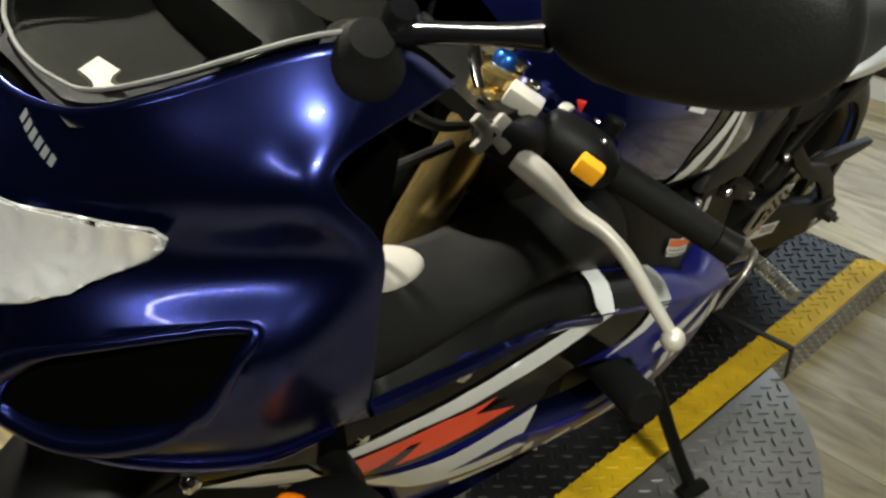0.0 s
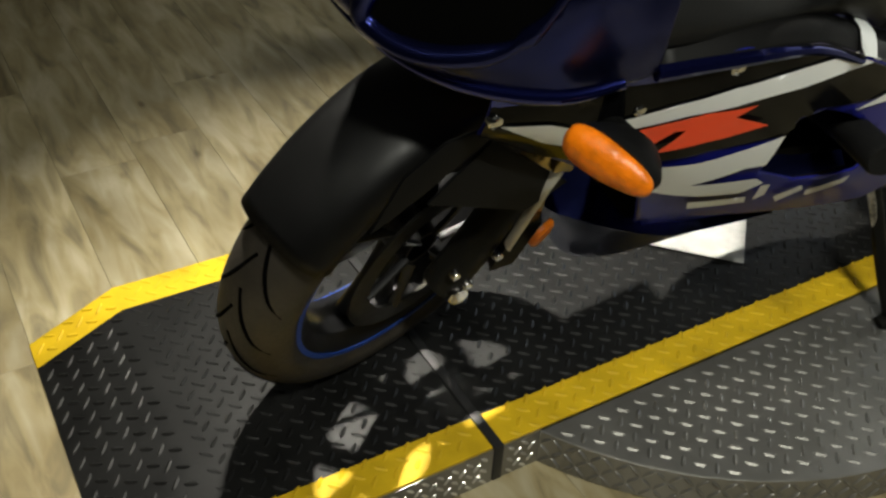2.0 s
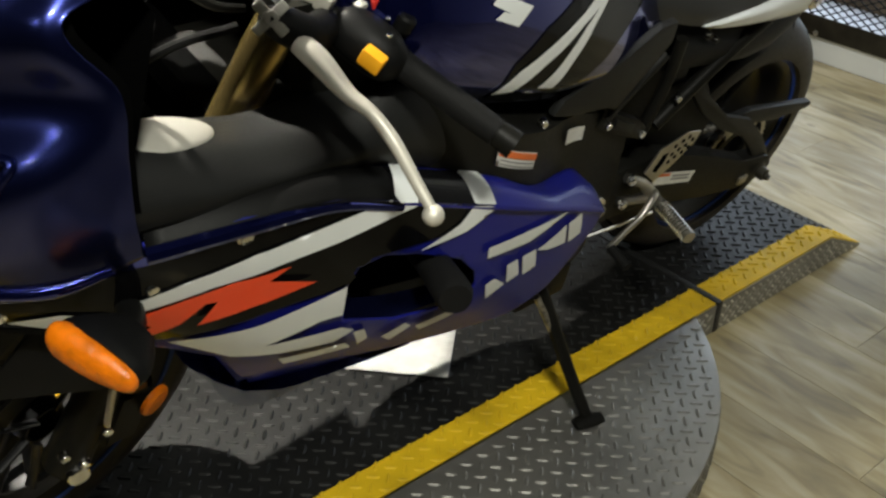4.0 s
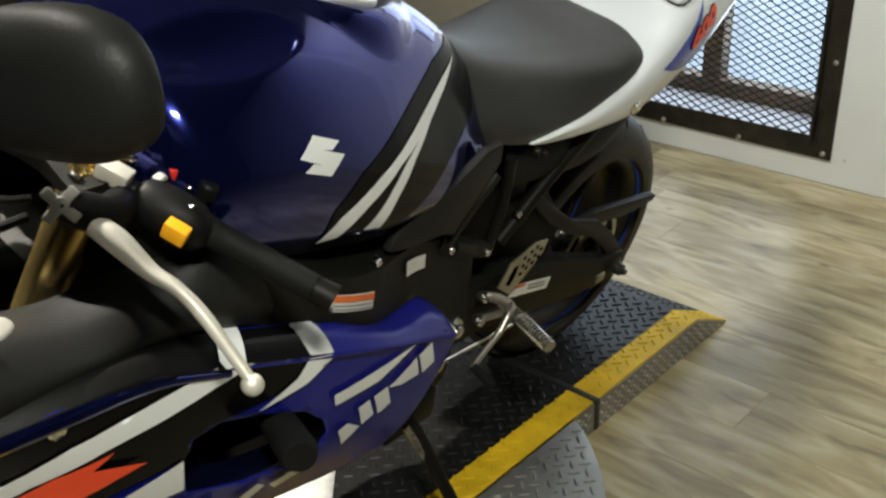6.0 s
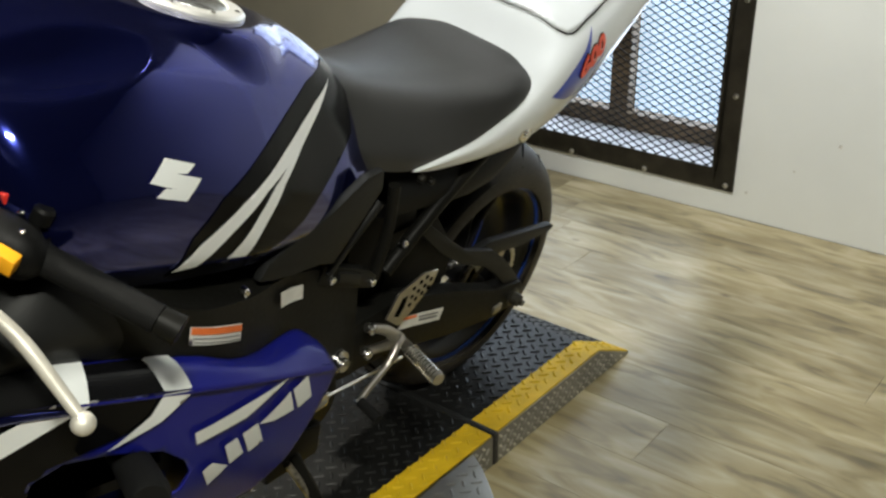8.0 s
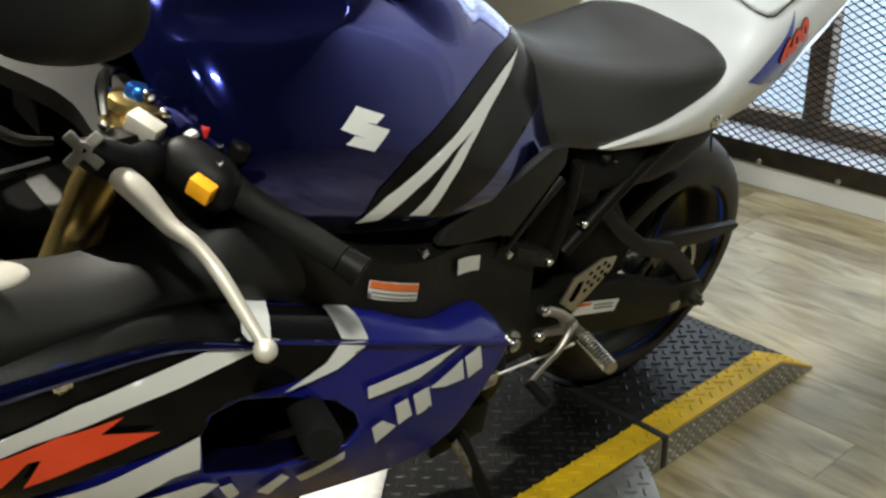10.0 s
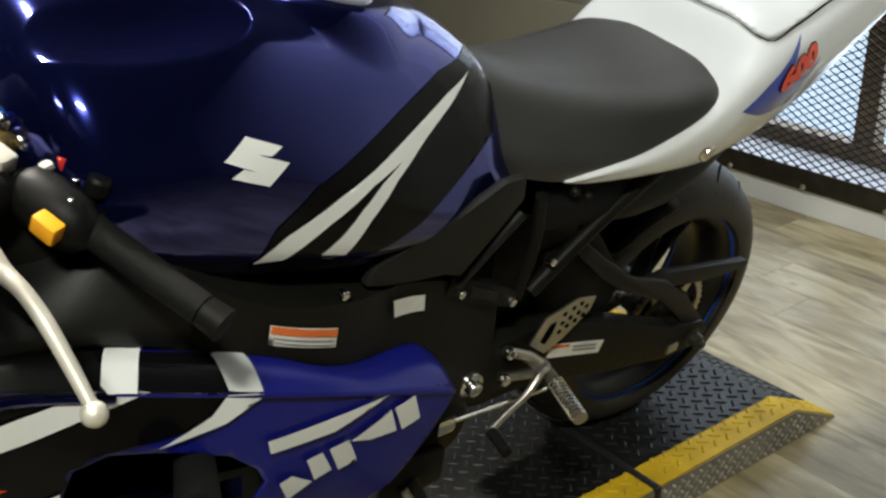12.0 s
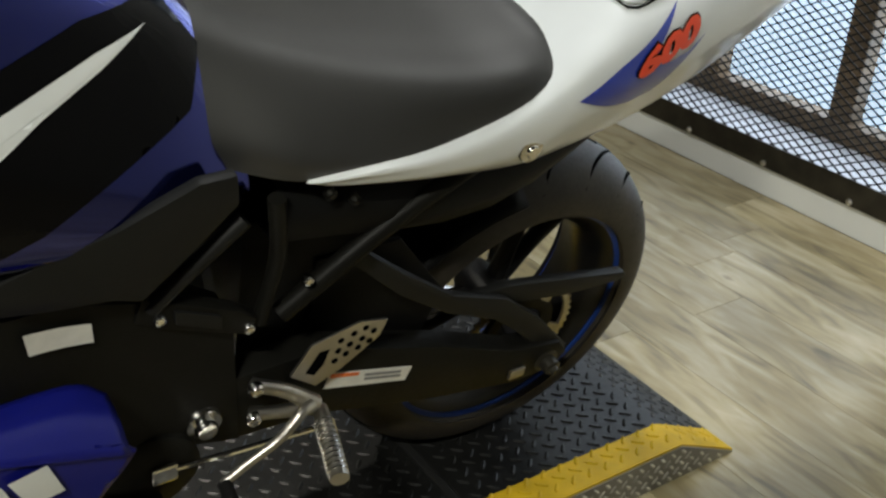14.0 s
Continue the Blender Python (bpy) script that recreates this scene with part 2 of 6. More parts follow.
def ramp_height(x):
    if x < X_FK:
        return 0.006 + (TOP - 0.006) * max(0.0, (x - X_FTIP) / (X_FK - X_FTIP))
    if x > X_RK:
        return 0.006 + (TOP - 0.006) * max(0.0, (X_RTIP - x) / (X_RTIP - X_RK))
    return TOP


def ramp_slope(x):
    return (TOP - 0.006) / (X_FK - X_FTIP) if x < X_FK else -(TOP - 0.006) / (X_RTIP - X_RK) if x > X_RK else 0.0


PITCH = 0.0190


def lug_spots(keep):
    out = []
    for i in range(-90, 90):
        for j in range(-60, 75):
            x, y = i * PITCH - 0.67, j * PITCH + 0.26
            if (i + j) % 2:
                continue
            ang = radians(-42) if i % 2 else radians(48)
            if keep(x, y):
                out.append((x, y, ramp_height(x), ang, ramp_slope(x)))
    return out


def lugs(name, keep, mat, parent):
    ob = new(name, lug_bm(lug_spots(keep)))
    ob.parent = parent
    tagged(finish(ob, mat, False), "raised lugs of the tread plate", kind="stuff")
    return ob


def strip_bm(x0, x1, y0, y1, z1=None):
    """A slab of the platform between two x, following the ramp's height."""
    xs = sorted({x0, x1, *[x for x in (X_FK, X_RK) if x0 < x < x1]})
    bm = bmesh.new()
    rows = []
    for x in xs:
        h = ramp_height(x)
        rows.append([bm.verts.new(p) for p in ((x, y0, 0.001), (x, y0, h), (x, y1, h), (x, y1, 0.001))])
    for a, b in zip(rows, rows[1:]):
        for k in range(4):
            bm.faces.new((a[k], a[(k + 1) % 4], b[(k + 1) % 4], b[k]))
    bm.faces.new(rows[0])
    bm.faces.new(rows[-1][::-1])
    bmesh.ops.recalc_face_normals(bm, faces=bm.faces[:])
    return bm


def in_disc(x, y, r=RAD):
    return (x - CX) ** 2 + (y - CY) ** 2 < r * r


turntable = tagged(new("turntable"), "round tread-plate turntable with a black track and yellow edge bands", "turntable")
bm = lathe_bm([(0, 0), (RAD - 0.02, 0.0), (RAD, 0.003), (RAD, TOP - 0.006), (RAD - 0.004, TOP - 0.004), (0, TOP - 0.004)], 96, "z")
part("deck", moved(bm, Matrix.Translation((CX, CY, 0))), M_STEEL, turntable, "bare steel tread plate deck")
part("track", strip_bm(X_F + 0.008, X_R - 0.008, Y_IN, F_IN), M_BLACKPLATE, turntable, "black painted tread plate track")
part("edge_band", strip_bm(X_F + 0.008, X_R - 0.008, Y_OUT + 0.004, Y_IN - 0.0005), M_YELLOW, turntable, "yellow painted edge band")
part("side_plate", box_bm((X_F + 0.008, Y_OUT, 0.002), (X_R - 0.008, Y_OUT + 0.0038, TOP - 0.004)), M_STEEL, turntable, "bare steel side plate", False)
part("edge_band", strip_bm(X_F + 0.008, X_R - 0.008, F_IN + 0.0005, F_OUT), M_YELLOW, turntable, "yellow painted edge band")
part("seam", box_bm((X_F - 0.010, Y_OUT - 0.002, 0.002), (X_F + 0.007, F_OUT, TOP + 0.002), 0.002), M_RUBBERSTRIP, turntable, "black rubber seam")
part("seam", box_bm((X_R - 0.007, Y_OUT - 0.002, 0.002), (X_R + 0.010, F_OUT, TOP + 0.002), 0.002), M_RUBBERSTRIP, turntable, "black rubber seam")
DECK = TOP - 0.004
me = lug_bm([(x, y, DECK, a, s) for x, y, z, a, s in lug_spots(lambda x, y: in_disc(x, y, RAD - 0.014) and (y < Y_OUT - 0.01 or y > F_OUT + 0.01))])
ob = new("deck_relief", me)
ob.parent = turntable
tagged(finish(ob, M_STEEL, False), "raised lugs of the steel deck", kind="stuff")
lugs("track_relief", lambda x, y: X_F + 0.02 < x < X_R - 0.02 and Y_IN + 0.006 < y < F_IN - 0.006, M_BLACKPLATE, turntable)
lugs("band_relief", lambda x, y: X_F + 0.02 < x < X_R - 0.02 and (Y_OUT + 0.006 < y < Y_IN - 0.006 or F_IN + 0.006 < y < F_OUT - 0.006), M_YELLOW, turntable)
# lugs on the upright rim of the deck
me = lug_bm([(0, 0, 0, 0, 0)])
base_v = [v.co.copy() for v in me.vertices]
base_f = [tuple(p.vertices) for p in me.polygons]
V, Fc = [], []
for k in range(198):
    a = 2 * math.pi * k / 198
    for lvl in (0, 1, 2):
        tilt = radians(45) if (k + lvl) % 2 else radians(-45)
        m = Matrix.Translation((CX, CY, 0.016 + 0.022 * lvl)) @ Matrix.Rotation(a, 4, "Z") @ Matrix.Translation((RAD, 0, 0)) @ Matrix.Rotation(radians(90), 4, "Y") @ Matrix.Rotation(tilt, 4, "Z")
        o = len(V)
        V += [m @ Vector((v.x, v.y, v.z * 1.1)) for v in base_v]
        Fc += [tuple(o + i for i in f) for f in base_f]
me = bpy.data.meshes.new("rim_relief")
me.from_pydata(V, [], Fc)
ob = new("rim_relief", me)
ob.parent = turntable
tagged(finish(ob, M_STEEL), "raised lugs on the turntable's upright rim", kind="stuff")


def side_lugs(x0, x1, parent):
    """Lugs on the upright near side of the platform, as high as the ramp is there."""
    V, Fc = [], []
    for i in range(int((x1 - x0) / 0.0135)):
        x = x0 + 0.010 + 0.0135 * i
        for lvl in range(5):
            z = 0.010 + 0.0135 * lvl
            if (i + lvl) % 2 or z > ramp_height(x) - 0.014:
                continue
            tilt = radians(48) if i % 2 else radians(-42)
            m = Matrix.Translation((x, Y_OUT, z)) @ Matrix.Rotation(radians(90), 4, "X") @ Matrix.Rotation(tilt, 4, "Z") @ Matrix.Diagonal((0.72, 0.8, 1.0, 1.0))
            o = len(V)
            V += [m @ v for v in base_v]
            Fc += [tuple(o + k for k in f) for f in base_f]
    me = bpy.data.meshes.new("side_relief")
    me.from_pydata(V, [], Fc)
    ob = new("side_relief", me)
    ob.parent = parent
    tagged(finish(ob, M_SIDELUG, False), "bright raised lugs of the side plate", kind="stuff")


side_lugs(X_F + 0.012, CX - 0.588, turntable)
side_lugs(CX + 0.588, X_R - 0.012, turntable)


def ramp(x0, x1):
    r = tagged(new("ramp"), "sloping black tread-plate ramp with yellow edge bands, against the turntable", "ramp", group="ramps of the turntable")
    part("track", strip_bm(x0, x1, Y_IN, F_IN), M_BLACKPLATE, r, "black painted tread plate")
    part("edge_band", strip_bm(x0, x1, Y_OUT + 0.004, Y_IN - 0.0005), M_YELLOW, r, "yellow painted edge band")
    part("edge_band", strip_bm(x0, x1, F_IN + 0.0005, F_OUT - 0.004), M_YELLOW, r, "yellow painted edge band")
    xs = sorted({x0, x1, *[x for x in (X_FK, X_RK) if x0 < x < x1]})
    top = [(x, ramp_height(x) - 0.004) for x in xs]
    for y0, y1 in ((Y_OUT, Y_OUT + 0.0038), (F_OUT - 0.0038, F_OUT)):
        part("side_plate", prism_bm(top + [(xs[-1], 0.001), (xs[0], 0.001)], y0, y1, "y"), M_STEEL, r, "bare steel tread plate side")
    lugs("track_relief", lambda x, y: x0 + 0.01 < x < x1 - 0.012 and Y_IN + 0.006 < y < F_IN - 0.006 and min(abs(x - X_FK), abs(x - X_RK)) > 0.012, M_BLACKPLATE, r)
    lugs("band_relief", lambda x, y: x0 + 0.01 < x < x1 - 0.012 and (Y_OUT + 0.012 < y < Y_IN - 0.006 or F_IN + 0.006 < y < F_OUT - 0.012) and min(abs(x - X_FK), abs(x - X_RK)) > 0.012, M_YELLOW, r)
    side_lugs(x0, x1, r)
    return r


ramp(X_FTIP, X_F - 0.012)
ramp(X_R + 0.012, X_RTIP)

# ---- room shell ----
WX = 1.625           # wall with the window
DY = 5.2
BX, FY = -4.6, -3.4
WY0, WY1, WZ0, WZ1 = 0.098, 1.50, 0.088, 1.95
ZC = 2.75


def structure(name, bm, mat, label, category, smooth=False):
    return tagged(part(name, bm, mat, None, "", smooth), label, category, kind="structure")


floor = structure("floor", box_bm((BX - 0.1, FY - 0.1, -0.08), (WX + 0.6, DY + 0.1, -0.0035)), M_JOINT, "weathered oak-look vinyl plank floor", "floor")
bm = box_bm((WX, -0.9, 0), (WX + 0.16, WY0 + 0.012, ZC))
box_bm((WX, WY1 - 0.012, 0), (WX + 0.16, 1.555, ZC), bm=bm)
box_bm((WX, 3.97, 0), (WX + 0.16, DY, ZC), bm=bm)
box_bm((WX, 1.555, 2.25), (WX + 0.16, 3.97, ZC), bm=bm)
box_bm((WX, WY0 + 0.012, 0), (WX + 0.16, WY1 - 0.012, WZ0 + 0.012), bm=bm)
box_bm((WX, WY0 + 0.012, WZ1 - 0.012), (WX + 0.16, WY1 - 0.012, ZC), bm=bm)
structure("wall_east", bm, M_WALL, "white painted wall round the caged window", "wall")
structure("wall_pier", box_bm((1.10, FY, 0), (WX + 0.16, -0.655, ZC), 0.006), M_WALL, "white painted projecting wall corner", "wall")
structure("wall_south", box_bm((BX, FY - 0.1, 0), (1.10, FY, ZC)), M_DARKWALL, "dark painted wall", "wall")
structure("wall_west", box_bm((BX - 0.1, FY, 0), (BX, DY, ZC)), M_DARKWALL, "dark painted wall", "wall")
structure("wall_north", box_bm((BX, DY + 0.02, 0), (WX, DY + 0.15, ZC)), M_DARKWALL, "dark painted wall", "wall")
structure("ceiling", box_bm((BX - 0.1, FY - 0.1, ZC), (WX + 0.6, DY + 0.15, ZC + 0.1)), M_CEIL, "dark grey painted ceiling", "ceiling")

# ---- window with steel cage ----
win = tagged(new("window_1"), "window behind a bolted steel frame with black expanded-metal mesh", "window", kind="structure")
FW = 0.075


def angle_bar(y0, y1, z0, z1):
    return box_bm((WX - 0.007, y0, z0), (WX - 0.001, y1, z1), 0.001)


bm = angle_bar(WY0, WY0 + FW, WZ0, WZ1)
part("frame_bar", bm, M_FRAME, win, "dark bronze steel frame bar", False)
part("frame_bar", angle_bar(WY1 - FW, WY1, WZ0, WZ1), M_FRAME, win, "dark bronze steel frame bar", False)
part("frame_bar", angle_bar(WY0 + FW, WY1 - FW, WZ0, WZ0 + FW), M_FRAME, win, "dark bronze steel frame bar", False)
part("frame_bar", angle_bar(WY0 + FW, WY1 - FW, WZ1 - FW, WZ1), M_FRAME, win, "dark bronze steel frame bar", False)
for y in (WY0 + FW - 0.010, WY1 - FW):
    part("frame_lip", box_bm((WX - 0.030, y, WZ0 + FW - 0.01), (WX - 0.007, y + 0.010, WZ1 - FW), 0.001), M_FRAME, win, "upright lip of the steel frame", False)
for y, z in [(WY0 + 0.028, WZ0 + 0.020 + 0.317 * k) for k in range(6)] + [(WY0 + 0.03 + 0.309 * k, WZ0 + 0.012) for k in (1, 2, 3, 4)]:
    bm = lathe_bm([(0, -0.008), (0.006, -0.0075), (0.0095, -0.004), (0.010, 0)], 12, "x")
    ob = part("bolt", bm, M_BOLT, win, "domed zinc bolt")
    ob.location = (WX - 0.007, y, z)
# expanded metal: strands of a diamond mesh
DYM, DZM = 0.048, 0.026
y0, y1, z0, z1 = WY0 + FW - 0.012, WY1 - FW + 0.012, WZ0 + FW - 0.012, WZ1 - FW + 0.012
ny, nz = int((y1 - y0) / DYM), int((z1 - z0) / DZM)
V, Fc = [], []


def strand(a, b, w=0.0021):
    d = (Vector(b) - Vector(a)).normalized()
    n = Vector((1, 0, 0))
    s = d.cross(n) * w
    o = len(V)
    for p in (Vector(a), Vector(b)):
        V.extend([p + s + n * -0.0015, p - s + n * -0.0015, p - s + n * 0.002, p + s + n * 0.002])
    Fc.extend([(o, o + 1, o + 5, o + 4), (o + 1, o + 2, o + 6, o + 5), (o + 2, o + 3, o + 7, o + 6), (o + 3, o, o + 4, o + 7)])


for j in range(nz):
    for i in range(ny):
        ya, za = y0 + i * DYM, z0 + j * DZM
        strand((WX + 0.004, ya, za + DZM / 2), (WX + 0.004, ya + DYM / 2, za + DZM))
        strand((WX + 0.004, ya + DYM / 2, za + DZM), (WX + 0.004, ya + DYM, za + DZM / 2))
        strand((WX + 0.004, ya, za + DZM / 2), (WX + 0.004, ya + DYM / 2, za))
        strand((WX + 0.004, ya + DYM / 2, za), (WX + 0.004, ya + DYM, za + DZM / 2))
me = bpy.data.meshes.new("mesh_screen")
me.from_pydata(V, [], Fc)
ob = new("mesh_screen", me)
ob.parent = win
tagged(finish(ob, M_MESH, False), "black expanded-metal mesh")
part("sill", box_bm((WX + 0.001, WY0 + 0.012, WZ0 + 0.012), (WX + 0.33, WY1 - 0.012, WZ0 + 0.05)), M_SILL, win, "pale painted sill", False)
part("window_frame", box_bm((WX + 0.25, WY0 + 0.012, WZ0 + 0.05), (WX + 0.33, WY1 - 0.012, WZ0 + 0.115), 0.004), M_WOOD, win, "brown wooden bottom rail", False)
part("mullion", box_bm((WX + 0.26, 0.668, WZ0 + 0.05), (WX + 0.33, 0.748, WZ1 - 0.012), 0.005), M_WOOD, win, "brown wooden mullion", False)
part("mullion", box_bm((WX + 0.26, 1.21, WZ0 + 0.05), (WX + 0.33, 1.29, WZ1 - 0.012), 0.005), M_WOOD, win, "brown wooden mullion", False)
part("jamb", box_bm((WX + 0.161, WY0 - 0.3, 0), (WX + 0.33, WY0 + 0.011, ZC)), M_WOOD, win, "brown wooden jamb", False)
part("jamb", box_bm((WX + 0.161, WY1 - 0.011, 0), (WX + 0.33, WY1 + 0.045, ZC)), M_WOOD, win, "brown wooden jamb", False)
part("jamb", box_bm((WX + 0.161, WY0 + 0.012, WZ1 - 0.011), (WX + 0.33, WY1 - 0.012, WZ1 + 0.2)), M_WOOD, win, "brown wooden head", False)
structure("backdrop", box_bm((WX + 0.55, -1.2, -0.08), (WX + 0.56, 2.6, ZC)), M_SKY, "bright hazy daylight outside the window", "backdrop")

# ---- sectional door ----
door = tagged(new("door_1"), "closed beige sectional garage door with pressed panels", "garage door", kind="structure")
for k in range(4):
    part("door_panel", box_bm((WX + 0.030, 1.56, 0.02 + 0.56 * k), (WX + 0.075, 3.965, 0.02 + 0.56 * k + 0.554), 0.005), M_DOOR, door, "beige steel door panel", False)
part("jamb_trim", box_bm((WX - 0.004, 1.535, 0.0), (WX + 0.03, 1.575, 2.26), 0.004), M_WALL, door, "white door trim", False)
part("track_rail", box_bm((WX - 0.03, 3.90, 0.0), (WX - 0.002, 3.96, 2.2), 0.004), M_FRAME, door, "dark door track", False)
hinge = part("strap_hinge", prism_bm([(2.672, 0.95), (2.706, 0.95), (2.702, 0.66), (2.716, 0.605), (2.712, 0.57), (2.696, 0.505), (2.690, 0.505), (2.680, 0.57), (2.678, 0.62)], WX + 0.012, WX + 0.029, "x", 0.002), M_FRAME, door, "black spear-pointed strap hinge")

# ---- floor planks ----
PW, PL = 0.178, 1.22
rng = random.Random(5)
for i in range(int((WX - BX) / PW) + 1):
    x0 = WX - 0.004 - (i + 1) * PW
    off = rng.random() * PL
    j = 0
    y = FY - off
    while y < DY:
        ya, yb = max(y, FY), min(y + PL, DY)
        if yb - ya > 0.05 and x0 > BX - PW:
            bm = box_bm((-PW / 2 + 0.0004, 0.0004, -0.0035), (PW / 2 - 0.0004, yb - ya - 0.0004, 0.0), 0.0005, 1)
            ob = part("plank", bm, M_PLANK, floor, "", False)
            ob.location = (x0 + PW / 2, ya, 0)
        y += PL

# ---- materials of the motorcycle ----
def paint(name, colour, flake=0.0, rough=0.25):
    m = material(name, colour, rough, metal=flake, coat=0.70, var=0.06, scale=3, spec=0.2, bump_scale=3)
    return m


M_BLUE = paint("candy_blue_paint", (0.022, 0.030, 0.20), 0.95, 0.11)
# Vivid copy of the candy blue, with the lit look put into its colour.
M_BLUELIT = material("lit_blue_paint", (0.008, 0.011, 0.19), 0.34, metal=0.15, coat=0.15, var=0.06, scale=3, spec=0.15, bump_scale=3)
# Darker copy of the candy blue; shade is put into its colour.
M_BLUESHADE = material("shaded_blue_paint", (0.018, 0.024, 0.110), 0.24, metal=0.95, coat=0.12, var=0.06, scale=3, spec=0.2, bump_scale=3)
M_WHITEPAINT = paint("white_paint", (0.76, 0.79, 0.81), 0.0, 0.3)
M_BLACKPAINT = paint("gloss_black_paint", (0.006, 0.006, 0.007), 0.0, 0.2)
M_PLASTIC = material("black_moulded_plastic", (0.004, 0.004, 0.004), 0.5, var=0.2, spec=0.13, bump=0.06, bump_scale=300)
M_GREYPLASTIC = material("dark_grey_textured_plastic", (0.008, 0.0082, 0.008), 0.5, var=0.12, spec=0.22, bump=0.10, bump_scale=420)
M_VINYL = material("black_seat_vinyl", (0.022, 0.022, 0.0215), 0.48, var=0.10, spec=0.6, bump=0.06, bump_scale=520)
M_RUBBER = material("black_grip_rubber", (0.005, 0.005, 0.005), 0.7, spec=0.15, bump=0.3, bump_scale=500)
M_FRAMEPAINT = material("black_frame_paint", (0.0068, 0.0066, 0.0056), 0.46, metal=0.0, var=0.2, spec=0.11, bump=0.04, bump_scale=150)
M_ALU = material("satin_aluminium", (0.46, 0.44, 0.40), 0.36, metal=1.0, var=0.1, scale=30, bump=0.04, bump_scale=200)
M_LEVER = material("anodised_lever", (0.58, 0.55, 0.48), 0.45, metal=0.35, var=0.08, scale=30)
M_CHROME = material("polished_steel", (0.75, 0.74, 0.72), 0.12, metal=1.0, var=0.1, scale=40)
M_GOLD = material("gold_fork_tube", (0.52, 0.38, 0.14), 0.24, metal=0.9, var=0.08, scale=20)
M_WHITEDECAL = material("white_decal", (0.72, 0.74, 0.74), 0.35, coat=0.2, var=0.03)
M_REDDECAL = material("red_decal", (0.86, 0.062, 0.010), 0.40, coat=0.1, var=0.05)
M_BLACKDECAL = material("black_decal", (0.003, 0.003, 0.0035), 0.12, coat=0.0, var=0.1, spec=0.09)
M_BLUEDECAL = material("blue_decal", (0.02, 0.045, 0.38), 0.3, coat=0.8, var=0.05)
M_LABEL = material("white_paper_label", (0.70, 0.69, 0.65), 0.5, var=0.05, scale=60)
M_ORANGEBAR = material("orange_label_bar", (0.75, 0.16, 0.03), 0.5)
M_GREYBAR = material("grey_print", (0.22, 0.22, 0.22), 0.5)
M_YELLOWBTN = material("yellow_switch_plastic", (0.80, 0.36, 0.01), 0.45)
M_REDBTN = material("red_switch_plastic", (0.62, 0.03, 0.02), 0.4)
M_WHITEPLASTIC = material("white_plastic", (0.30, 0.288, 0.255), 0.5, var=0.05)
M_AMBER = material("amber_lens", (0.76, 0.175, 0.002), 0.36, coat=0.0, var=0.22, scale=45, bump=0.40, bump_scale=120)
M_LAMP = material("headlamp_reflector", (0.93, 0.93, 0.92), 0.24, metal=0.58, coat=0.0, var=0.06, scale=25, bump=0.55, bump_scale=38)
M_CHAIN = material("drive_chain", (0.25, 0.24, 0.22), 0.4, metal=0.9, var=0.5, scale=120)
M_DISC = material("dark_disc_steel", (0.035, 0.034, 0.030), 0.4, metal=0.9, var=0.3, scale=40)
M_RING = material("bright_satin_ring", (0.86, 0.85, 0.82), 0.38, metal=0.6, var=0.04)
M_LID = material("smoked_steel_lid", (0.50, 0.50, 0.48), 0.22, metal=0.9, var=0.1)
M_ENGINE = material("dark_bronze_engine_paint", (0.045, 0.042, 0.034), 0.4, metal=0.5, var=0.2)
M_SEMIGLOSS = material("semi_gloss_black_plastic", (0.004, 0.004, 0.004), 0.42, var=0.2, spec=0.16, bump=0.02, bump_scale=60)
# Near-black that puts the shade of recesses and gaps into the colour.
M_SHADEBLACK = material("recess_shade_black", (0.0012, 0.0012, 0.0012), 0.8, spec=0.02)


def glass_material(name, colour, rough=0.02):
    m = bpy.data.materials.new(name)
    m.use_nodes = True
    b = m.node_tree.nodes["Principled BSDF"]
    b.inputs["Base Color"].default_value = (*colour, 1)
    b.inputs["Roughness"].default_value = rough
    b.inputs["Transmission Weight"].default_value = 1.0
    b.inputs["IOR"].default_value = 1.12
    b.inputs["Specular IOR Level"].default_value = 0.8
    return m


M_SCREEN = glass_material("smoked_screen", (0.55, 0.56, 0.50))
M_LENS = glass_material("clear_lens", (0.95, 0.95, 0.95))

from mathutils.bvhtree import BVHTree
from mathutils import geometry

bike = tagged(new("motorcycle"), "blue, white and black sport motorcycle leaning on its side stand", "motorcycle")
bike.matrix_basis = pose(0.127, 0.185, TOP, 14, 0, 0)


def mirrored(rows):
    """Half sections, from one lower edge up to the middle, made whole."""
    return [list(r) + [(x, -y, z) for x, y, z in list(r)[-2::-1]] for r in rows]


def solid(ob, thick, offset=-1.0):
    m = ob.modifiers.new("thickness", "SOLIDIFY")
    m.thickness, m.offset = thick, offset
    return ob


def tree_of(*obs):
    v, f = [], []
    for ob in obs:
        o = len(v)
        v += [x.co.copy() for x in ob.data.vertices]
        f += [tuple(o + i for i in p.vertices) for p in ob.data.polygons]
    return BVHTree.FromPolygons(v, f)


def inside(p, poly):
    n, c, j = len(poly), False, len(poly) - 1
    for i in range(n):
        if (poly[i][1] > p[1]) != (poly[j][1] > p[1]) and p[0] < (poly[j][0] - poly[i][0]) * (p[1] - poly[i][1]) / (poly[j][1] - poly[i][1]) + poly[i][0]:
            c = not c
        j = i
    return c


